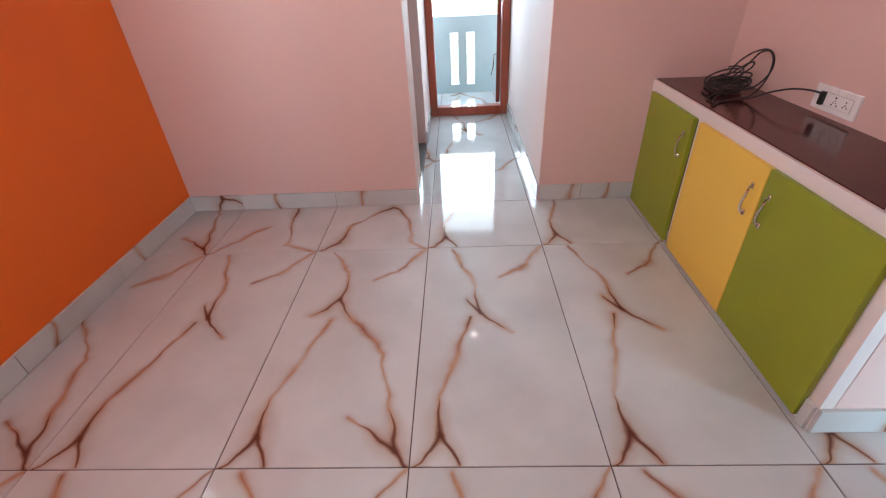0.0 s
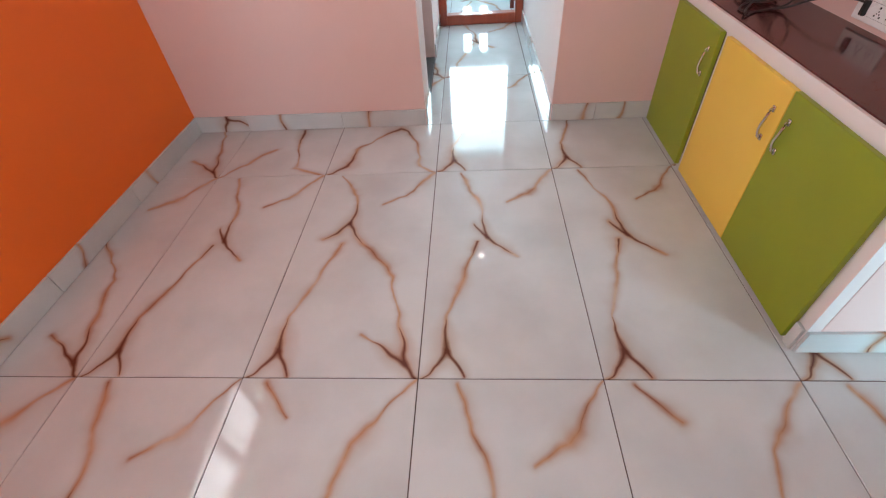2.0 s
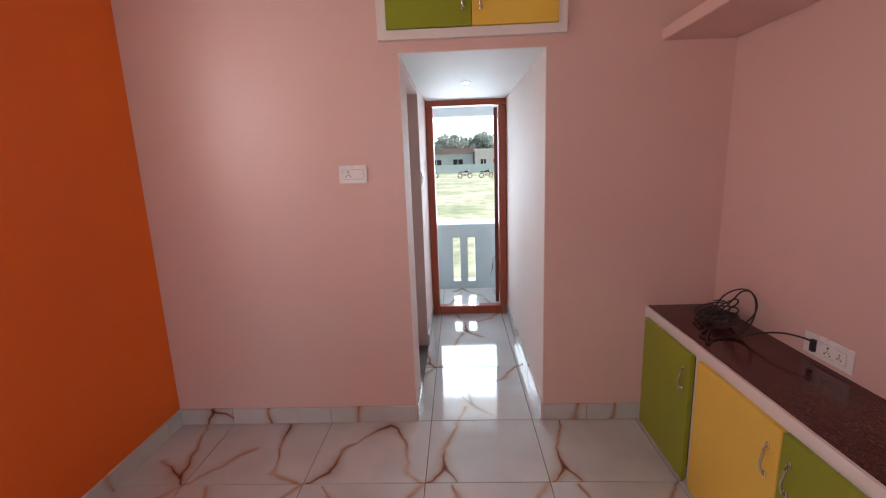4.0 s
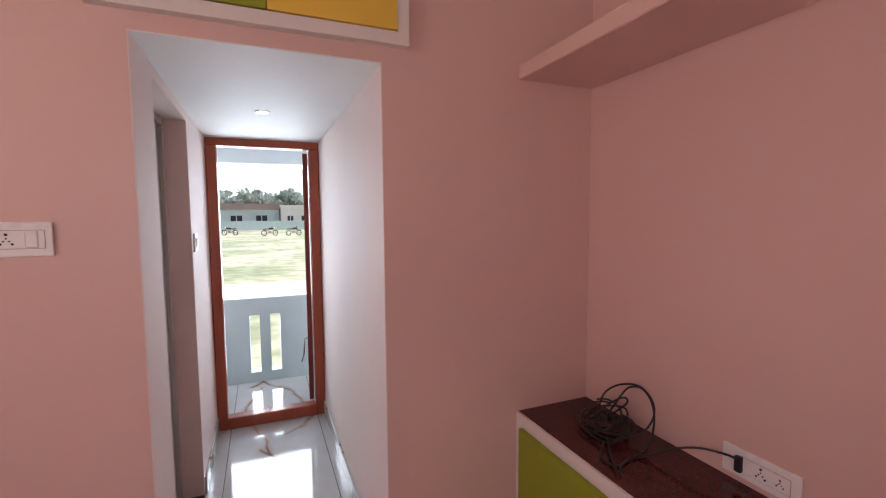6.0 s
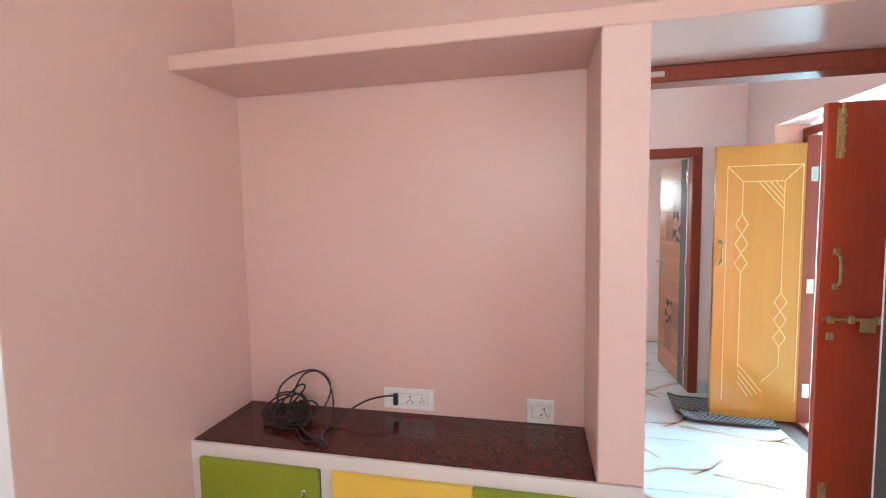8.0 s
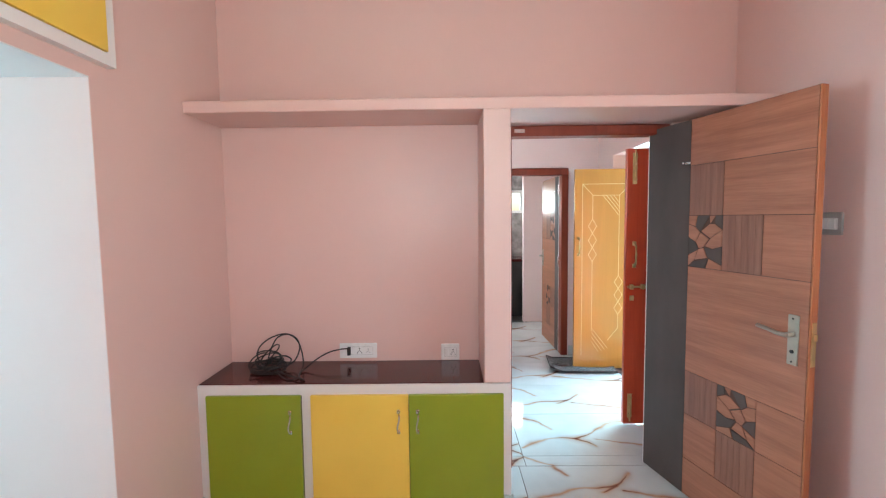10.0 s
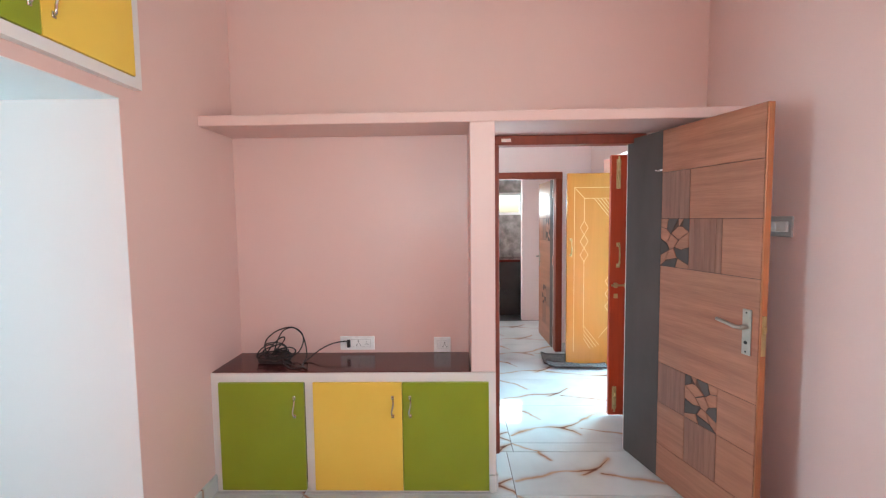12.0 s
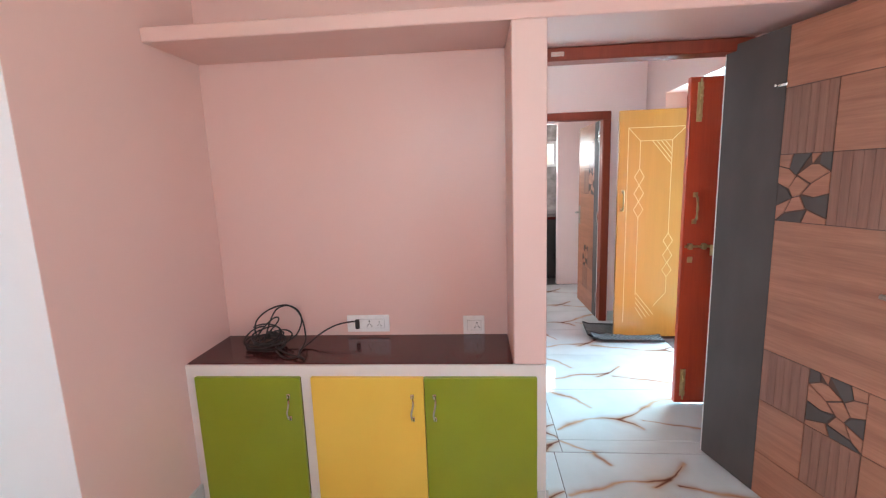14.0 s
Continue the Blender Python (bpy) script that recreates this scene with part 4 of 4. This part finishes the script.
# plates on the niche's back wall face west, those on the north wall face south
sock = wall_plate("socket_plate", pose(E, 2.108, 0.7605, 0, 0, -90), 0.222, 0.090, "white twin socket plate with a black plug", [(0.008, 0.0145), (0.060, 0.0105)], (), (-0.05, 0.085))
bm = bmesh.new()
box(bm, -0.064, -0.043, -0.027, -0.0105, -0.025, 0.025, 0.004, 2)
plug = finish("power_plug", bm, M_BLACK)
plug.matrix_basis = pose(E, 2.108, 0.7605, 0, 0, -90)
tagged(plug, "black moulded plug in the white socket plate", "plug")
wall_plate("socket_plate", pose(E, 1.5625, 0.7475, 0, 0, -90), 0.108, 0.098, "white single socket plate with rocker switch", [(0.016, 0.0145)], [(-0.032, -0.010)])
wall_plate("socket_plate", pose(-0.251, N, 1.470), 0.150, 0.096, "white socket and switch plate on pink wall", [(-0.024, 0.0145)], [(0.016, 0.044)])
wall_plate("switch_plate", pose(1.058, S, 1.495, 0, 0, 180), 0.150, 0.096, "grey framed switch plate behind the open door", (), [(-0.05, -0.02), (-0.015, 0.015), (0.02, 0.05)], None, M_GREYPL)
wall_plate("switch_plate", pose(CL, 4.02, 1.39, 0, 0, 90), 0.09, 0.10, "white switch plate on the passage wall", (), [(-0.015, 0.01)])

# ---- coiled black cable on the granite ----
cable = thing("coiled_cable", pose(0, 0, 0), "coiled black power cable lying on maroon granite", "cable")
rnd = random.Random(5)


def smooth_path(knots, n=14):
    out = []
    k = [Vector(knots[0])] + [Vector(p) for p in knots] + [Vector(knots[-1])]
    for i in range(1, len(k) - 2):
        for j in range(n):
            s = j / n
            a, b, c, d = k[i - 1], k[i], k[i + 1], k[i + 2]
            out.append(0.5 * ((2 * b) + (c - a) * s + (2 * a - 5 * b + 4 * c - d) * s * s + (3 * b - a - 3 * c + d) * s ** 3))
    out.append(k[-2])
    return out


def loop(cx, cy, rx, ry, z, lift, tilt, turns, start):
    pts = []
    n = int(22 * turns)
    for i in range(n + 1):
        a = start + math.tau * turns * i / n
        u, v = rx * math.cos(a), ry * math.sin(a)
        w = 0.006 * math.sin(3 * a + start)
        pts.append(Vector((cx + v * math.cos(tilt) + w, cy - u + w, max(CT + 0.005, z + v * math.sin(tilt) + lift * i / n))))
    return pts


for i in range(7):
    bm = bmesh.new()
    tube(bm, loop(1.555 + rnd.uniform(-0.025, 0.025), 2.578 + rnd.uniform(-0.024, 0.024), rnd.uniform(0.050, 0.105), rnd.uniform(0.035, 0.080), CT + 0.008 + 0.007 * i, 0.012, rnd.uniform(-0.1, 0.5), 1.1, rnd.uniform(0, 6)), 0.0038)
    part("coil_turn", bm, M_BLACK, cable, "", True)


def strand(name, knots, r=0.0038):
    bm = bmesh.new()
    tube(bm, smooth_path(knots), r)
    return part(name, bm, M_BLACK, cable, "", True)


strand("raised_loop", [(1.56, 2.62, CT + 0.03), (1.60, 2.665, 0.755), (1.635, 2.668, 0.805), (1.655, 2.61, 0.853), (1.66, 2.525, 0.876), (1.655, 2.46, 0.850), (1.64, 2.437, 0.795), (1.60, 2.455, 0.735), (1.55, 2.50, CT + 0.02), (1.52, 2.56, CT + 0.012)])
strand("raised_loop", [(1.54, 2.59, CT + 0.03), (1.60, 2.600, 0.765), (1.64, 2.593, 0.815), (1.655, 2.565, 0.858), (1.66, 2.51, 0.872), (1.65, 2.455, 0.842), (1.625, 2.42, 0.780), (1.57, 2.395, 0.722), (1.50, 2.39, CT + 0.005), (1.41, 2.375, CT + 0.005), (1.40, 2.43, CT + 0.005), (1.47, 2.50, CT + 0.008)])
strand("raised_loop", [(1.55, 2.645, CT + 0.03), (1.60, 2.625, 0.770), (1.63, 2.583, 0.812), (1.635, 2.556, 0.818), (1.63, 2.558, 0.796), (1.60, 2.592, 0.752), (1.55, 2.62, CT + 0.02)])
strand("raised_loop", [(1.56, 2.60, CT + 0.045), (1.60, 2.56, 0.756), (1.61, 2.51, 0.760), (1.59, 2.47, 0.745), (1.55, 2.48, CT + 0.02)])
strand("lead", [(1.681, 2.163, 0.777), (1.664, 2.20, 0.780), (1.635, 2.26, 0.773), (1.595, 2.32, 0.748), (1.545, 2.37, 0.712), (1.48, 2.388, CT + 0.005), (1.42, 2.365, CT + 0.005), (1.385, 2.33, CT + 0.005), (1.39, 2.36, CT + 0.013), (1.45, 2.45, CT + 0.010), (1.51, 2.52, CT + 0.012)], 0.004)
bm = bmesh.new()
box(bm, 1.56, 1.61, 2.575, 2.60, CT + 0.035, CT + 0.06, 0.006, 2)
part("cable_tie", bm, M_BLACK, cable)

# ---- recessed downlight ----
dl = thing("downlight", pose(0.385, 3.80, HEAD), "small lit recessed round downlight in white ceiling", "ceiling light")
bm = bmesh.new()
bmesh.ops.create_circle(bm, cap_ends=True, segments=28, radius=0.026)
bmesh.ops.translate(bm, vec=(0, 0, -0.004), verts=bm.verts[:])
part("diffuser", bm, M_LED, dl, "glowing diffuser")
bm = bmesh.new()
prof = [(0.0255, -0.001), (0.027, -0.006), (0.033, -0.006), (0.036, -0.001)]
rings = [[bm.verts.new((r * math.cos(k * math.tau / 28), r * math.sin(k * math.tau / 28), z)) for k in range(28)] for r, z in prof]
for a, b in zip(rings, rings[1:]):
    for k in range(28):
        bm.faces.new((a[k], a[(k + 1) % 28], b[(k + 1) % 28], b[k]))
part("rim", bm, M_PLASTIC, dl, "", True)

# ---- door mats in the hall ----


def mat_material():
    m, n, l, b = material("woven_mat", 0.95)
    co, w = n.new("ShaderNodeTexCoord"), n.new("ShaderNodeTexChecker")
    w.inputs["Scale"].default_value = 55
    w.inputs["Color1"].default_value, w.inputs["Color2"].default_value = (0.025, 0.028, 0.032, 1), (0.20, 0.21, 0.20, 1)
    l.new(co.outputs["Object"], w.inputs["Vector"])
    l.new(w.outputs["Color"], b.inputs["Base Color"])
    bp = n.new("ShaderNodeBump")
    bp.inputs["Strength"].default_value = 0.5
    l.new(w.outputs["Fac"], bp.inputs["Height"]), l.new(bp.outputs["Normal"], b.inputs["Normal"])
    return m


M_MAT = mat_material()


def door_mat(m, w, d, label, seed):
    rr = random.Random(seed)
    bm = bmesh.new()
    nx, ny = 16, 10
    ph = rr.uniform(0, 6)
    grid = [[bm.verts.new((w * (i / nx - 0.5), d * (j / ny - 0.5), 0.012 + 0.012 * max(0, math.sin(9 * i / nx + ph) * math.sin(4 * j / ny + ph)) + (0.02 * (1 - i / 2) if i < 2 else 0))) for j in range(ny + 1)] for i in range(nx + 1)]
    for i in range(nx):
        for j in range(ny):
            bm.faces.new((grid[i][j], grid[i + 1][j], grid[i + 1][j + 1], grid[i][j + 1]))
    made = bmesh.ops.extrude_face_region(bm, geom=bm.faces[:])["geom"]
    for v in made:
        if isinstance(v, bmesh.types.BMVert):
            v.co.z -= 0.011
    ob = thing("door_mat", m, label, "mat", "mats inside the entrance")
    part("weave", bm, M_MAT, ob)
    for j in (-1, 1):
        bm = bmesh.new()
        tube(bm, [(w * (i / nx - 0.5), j * d / 2, 0.012 + (0.02 * (1 - i / 2) if i < 2 else 0)) for i in range(nx + 1)], 0.008, 6)
        part("binding", bm, M_BLACK, ob)


door_mat(pose(3.62, 0.28, 0, 0, 0, -96), 0.50, 0.36, "rumpled dark woven mat under the yellow door", 2)
door_mat(pose(3.42, 0.22, 0.012, 0, 0, -93), 0.60, 0.16, "folded dark woven mat beside the yellow door", 3)

# ---- kitchen glimpse ----
kc = thing("kitchen_counter", pose(0, 0, 0), "black kitchen counter unit under grey tiles", "cabinet")
block("body", (5.80, 6.29, S + 0.01, 2.3, 0.02, 0.86), M_BLACKCAB, kc)
block("worktop", (5.76, 6.295, S + 0.01, 2.3, 0.862, 0.90), M_GRANITE, kc, "dark stone worktop", 0.004)
kw = thing("window_2", pose(6.36, 0.33, 1.60), "small bright kitchen window", "window")
kw["kind"] = "structure"
bm = bmesh.new()
for d in ((-0.03, 0.03, 0, 0.04, 0, 0.37), (-0.03, 0.03, 0.63, 0.67, 0, 0.37), (-0.03, 0.03, 0.04, 0.63, 0, 0.04), (-0.03, 0.03, 0.04, 0.63, 0.33, 0.37)):
    box(bm, *d)
part("window_frame", bm, M_WHITE, kw)

# ---- outdoors ----
ground = structure("ground", [(-2500, 2500, -2500, 2600, -0.9, -0.6)], M_FIELD, "dry yellow-green grass field")
M_SKYGLOW = glow("hazy_sky", (0.66, 0.90, 1.0), 4.5)
structure("backdrop", [(-900, 900, 500, 501, -10, 320)], M_SKYGLOW, "hazy white sky beyond the trees")
structure("road", [(-60, 60, 13.6, 16.2, -0.6, -0.57)], M_CONCRETE, "pale concrete lane across the field")
structure("wall_compound", [(-40, 45, 75.0, 75.25, -0.6, 0.84)], M_BLUEGREY, "long low grey compound wall")


def far_house(m, w, d, h, roof_h, openings, wall_mat, label, overhang=0.6):
    ob = thing("house", m, label, "house")
    block("wall", (0, w, 0, d, 0, h), wall_mat, ob)
    block("roof", (-overhang, w + overhang, -overhang, d + overhang, h, h + roof_h), M_ROOF if roof_h > 0.3 else M_FARWHITE, ob, "dull red roof" if roof_h > 0.3 else "")
    for x, z, ow, oh in openings:
        wd = block("window", (x, x + ow, -0.06, 0.02, z, z + oh), M_FARDARK, ob, "dark window opening")
        block("sill", (x - 0.15, x + ow + 0.15, -0.12, 0.0, z - 0.12, z - 0.01), M_FARWHITE, wd)
        block("frame", (x + ow / 2 - 0.06, x + ow / 2 + 0.06, -0.10, -0.062, z, z + oh), M_HAZY_WALL, wd)
    return ob


far_house(pose(-16, 80, -0.6), 19.2, 8, 3.25, 1.0, [(1.5, 1.0, 1.5, 1.3), (5.0, 1.0, 1.5, 1.3), (8.5, 1.0, 1.6, 1.3), (11.8, 1.0, 1.7, 1.3), (15.6, 1.0, 1.7, 1.3)], M_HAZY_WALL, "long grey single-storey building with dull red roof")
far_house(pose(3.4, 78, -0.6), 5.2, 7, 3.7, 0.25, [(1.0, 1.0, 0.9, 1.2), (3.2, 1.0, 0.9, 1.2)], M_FARWHITE, "small white flat-roofed house beyond the field", 0.15)
far_house(pose(10.5, 84, -0.6), 9, 7, 3.0, 0.7, [(1.5, 1.0, 1.2, 1.2), (5.5, 1.0, 1.2, 1.2)], M_HAZY_WALL, "grey low house among the trees")


def tree(m, height, spread, seed, label):
    rr = random.Random(seed)
    ob = thing("tree", m, label, "tree", "trees beyond the field")
    bm = bmesh.new()
    th = height * 0.5
    rod(bm, (0, 0, 0), (0.1, 0, th), 0.22, 0.12, 8)
    limbs = []
    for k in range(6):
        a = k * 1.05 + rr.uniform(-0.3, 0.3)
        tip = Vector((math.cos(a) * spread * rr.uniform(0.4, 0.7), math.sin(a) * spread * rr.uniform(0.4, 0.7), th + height * rr.uniform(0.1, 0.36)))
        rod(bm, (0.1, 0, th * rr.uniform(0.7, 1.0)), tip, 0.09, 0.03, 6)
        limbs.append(tip)
    part("trunk", bm, M_BARK, ob)
    verts, faces = [], []
    limbs.append(Vector((0, 0, height * 0.85)))
    for tip in limbs:
        for c in range(5):
            cc = tip + Vector((rr.gauss(0, 0.32), rr.gauss(0, 0.32), rr.gauss(0, 0.2))) * spread
            rad = spread * rr.uniform(0.16, 0.32)
            for q in range(46):
                d = Vector((rr.gauss(0, 1), rr.gauss(0, 1), rr.gauss(0, 0.8))).normalized() * rad * rr.uniform(0.5, 1.05)
                p = cc + d
                if p.z < height * 0.2:
                    continue
                s = rr.uniform(0.20, 0.38)
                u = Vector((rr.gauss(0, 1), rr.gauss(0, 1), rr.gauss(0, 1))).normalized()
                w = u.cross(Vector((rr.gauss(0, 1), rr.gauss(0, 1), rr.gauss(0, 1)))).normalized()
                i = len(verts)
                verts += [p + s * u, p + s * 0.6 * w, p - s * u, p - s * 0.6 * w]
                faces.append((i, i + 1, i + 2, i + 3))
    me = bpy.data.meshes.new("crown")
    me.from_pydata([tuple(v) for v in verts], [], faces)
    me.materials.append(M_HAZY_LEAF)
    crown = new("crown", me)
    crown.parent = ob
    return ob


kinds = [tree(pose(-19, 93, -0.6), 6.2, 3.0, 11, "leafy green tree in the distant tree line"), tree(pose(-13.5, 96, -0.6), 7.2, 3.2, 12, "leafy green tree in the distant tree line"), tree(pose(-8.2, 92, -0.6), 6.0, 3.4, 13, "leafy green tree in the distant tree line")]
spots = random.Random(21)
for i in range(40):
    x = -38 + i * 2.0 + spots.uniform(-1, 1)
    k = spots.uniform(0.8, 1.2)
    if not any(abs(x - a) < 1.6 for a in (-19, -13.5, -8.2)):
        copy_thing(kinds[i % 3], pose(x, 92 + spots.uniform(-3, 8), -0.6, 0, 0, spots.uniform(0, 360)) @ Matrix.Diagonal((1, 1, 1, 1)))

# motorbikes parked on the field


def motorbike(m):
    ob = thing("motorbike", m, "dark motorbike parked on the dry field", "motorbike", "motorbikes on the field")
    for x in (-0.62, 0.62):
        bm = bmesh.new()
        ring = [(x + 0.27 * math.cos(k * math.tau / 20), 0, 0.30 + 0.27 * math.sin(k * math.tau / 20)) for k in range(21)]
        tube(bm, ring, 0.045, 6)
        wheel = part("wheel", bm, M_BLACK, ob)
        bm = bmesh.new()
        rod(bm, (x, -0.05, 0.30), (x, 0.05, 0.30), 0.06, sides=10)
        for k in range(5):
            a = k * math.tau / 5
            rod(bm, (x, 0, 0.30), (x + 0.25 * math.cos(a), 0, 0.30 + 0.25 * math.sin(a)), 0.014, sides=5)
        part("rim", bm, M_CHROME, wheel)
    bm = bmesh.new()
    tube(bm, smooth_path([(-0.62, 0, 0.30), (-0.2, 0, 0.36), (0.15, 0, 0.36), (0.38, 0, 0.80)], 6), 0.04, 6)
    tube(bm, smooth_path([(-0.62, 0, 0.66), (-0.2, 0, 0.62), (0.38, 0, 0.80)], 6), 0.035, 6)
    part("frame", bm, M_GREYPL, ob)
    block("engine", (-0.16, 0.18, -0.13, 0.13, 0.26, 0.56), M_GREYPL, ob, "", 0.03)
    block("tank", (-0.08, 0.36, -0.14, 0.14, 0.68, 0.90), M_BLACKCAB, ob, "", 0.06, 2)
    block("seat", (-0.74, -0.06, -0.13, 0.13, 0.70, 0.80), M_BLACK, ob, "", 0.03, 2)
    bm = bmesh.new()
    rod(bm, (0.62, 0.07, 0.30), (0.40, 0.07, 0.92), 0.022, sides=6)
    rod(bm, (0.62, -0.07, 0.30), (0.40, -0.07, 0.92), 0.022, sides=6)
    part("fork", bm, M_CHROME, ob)
    bm = bmesh.new()
    tube(bm, [(0.28, -0.36, 1.02), (0.40, -0.12, 0.98), (0.40, 0.12, 0.98), (0.28, 0.36, 1.02)], 0.016, 6)
    part("handlebar", bm, M_BLACK, ob)
    block("headlight", (0.44, 0.54, -0.08, 0.08, 0.80, 0.96), M_PLASTIC, ob, "", 0.03)
    block("mudguard", (0.34, 0.90, -0.06, 0.06, 0.57, 0.61), M_BLACKCAB, ob, "", 0.01)
    return ob


bike = motorbike(pose(1.2, 53.5, -0.6, 0, 0, 18))
copy_thing(bike, pose(3.7, 53.0, -0.6, 0, 0, 24)), copy_thing(bike, pose(-3.0, 57.0, -0.6, 0, 0, 160))

# ---- floor tiles and skirtings, piece by piece ----
GAP = 0.0018
tile_meshes = {}


def tile_mesh(u0, u1, v0, v1, mat, thick):
    key = (round(u0, 3), round(u1, 3), round(v0, 3), round(v1, 3), mat.name, thick)
    if key not in tile_meshes:
        e = 0.0012
        low, high = -thick, 0.0
        ring = lambda d, z: [(u0 + d, v0 + d, z), (u1 - d, v0 + d, z), (u1 - d, v1 - d, z), (u0 + d, v1 - d, z)]
        verts = ring(0, low) + ring(0, high - e) + ring(e, high)
        faces = [(8, 9, 10, 11)]
        for b in (0, 4):
            faces += [(b + i, b + (i + 1) % 4, b + 4 + (i + 1) % 4, b + 4 + i) for i in range(4)]
        me = bpy.data.meshes.new("tile")
        me.from_pydata(verts, [], faces)
        me.materials.append(mat)
        tile_meshes[key] = me
    return tile_meshes[key]


def lay(name, u0, u1, v0, v1, mat, m, parent, thick=0.0038):
    if u1 - u0 < 0.012 or v1 - v0 < 0.012:
        return
    ob = new(name, tile_mesh(u0 + GAP, u1 - GAP, v0 + GAP, v1 - GAP, mat, thick))
    ob.parent = parent
    ob.matrix_basis = m
    return ob


# bedroom and passage: long side towards the balcony
for ci in range(-3, 4):
    x0 = 0.109 + 0.6 * ci
    for ri in range(-2, 4):
        y0 = 1.145 + 1.204 * ri
        for xa, xb, ya, yb in ((W, E + 0.06, S, N), (CL, CR, N, CN + 0.0)):
            u0, u1, v0, v1 = max(xa - x0, 0), min(xb - x0, 0.6), max(ya - y0, 0), min(yb - y0, 1.204)
            lay("tile", u0, u1, v0, v1, M_TILE_C if ri == 1 and ci == -1 else M_TILE_D if ri == 1 and ci == -2 else M_TILE_E if ri == -1 and ci % 2 else M_TILE_B if ci in (-1, -3) else M_TILE_A, pose(x0, y0, 0), floor)
# hall: long side across, rotated a quarter turn
for ci in range(0, 7):
    x1 = 1.88 + 0.6 * ci
    for ri in range(-1, 3):
        y0 = 1.10 + 1.2 * ri
        # local u runs along -x from x1, local v along +y... quarter turns keep the print
        u0, u1 = max(x1 - min(5.5, x1), 0), min(x1 - (E + 0.062), 0.6)
        v0, v1 = max(S - 0.26 - y0, 0), min(3.3 - y0, 1.2)
        if x1 - 0.6 > 5.5:
            continue
        if x1 > 5.5:
            u0 = x1 - 5.5
        lay("tile", 0.6 - u1, 0.6 - u0, v0, v1, M_TILE_B if (ci + ri) % 3 == 0 else M_TILE_A, pose(x1 - 0.6, y0, 0), floor)
# balcony
for ci in range(-2, 4):
    x0 = 0.109 + 0.6 * ci
    lay("tile", max(-1.0 - x0, 0), min(2.0 - x0, 0.6), 0, 0.82, M_TILE_A if ci % 2 else M_TILE_B, pose(x0, CN + 0.142, -0.02), balcony_floor)

skirt = tagged(new("baseboard"), "veined white tile skirting along the walls", "", "", "structure")
slices = random.Random(8)


def skirting(ax, ay, bx, by, first=0.6, height=0.103):
    """Skirting pieces from a to b; the wall is on the left of the way."""
    length = math.hypot(bx - ax, by - ay)
    turn = math.degrees(math.atan2(by - ay, bx - ax))
    s, step = 0.0, first
    while s < length - 0.005:
        e = min(s + step, length)
        v = slices.uniform(0.0, 1.0)
        base = pose(ax, ay, 0, 0, 0, turn) @ pose(s, -0.0125, -v + 0.001, 90, 0, 0)
        lay("skirting_tile", 0, e - s, v, v + height, M_SKIRT, base, skirt, 0.012)
        s, step = e, 0.6


skirting(W, N, CL, N, 0.33), skirting(CR, N, CF, N, 0.25)
skirting(W, S, W, N, 0.4), skirting(CR, CN - 0.02, CR, N, 0.5)
skirting(CL, 3.94, CL, CN - 0.02), skirting(CL, N, CL, 3.15)
skirting(0.9, S, W, S)
skirting(CF, 1.296, CF, 1.258, height=0.103), skirting(CF, 1.256, E - 0.03, 1.256)
skirting(HX, 0.24, HX, S), skirting(HX, 3.3, HX, 1.18)
skirting(E + 0.12, DY1, E + 0.12, 3.3), skirting(3.93, S, 3.53, S)
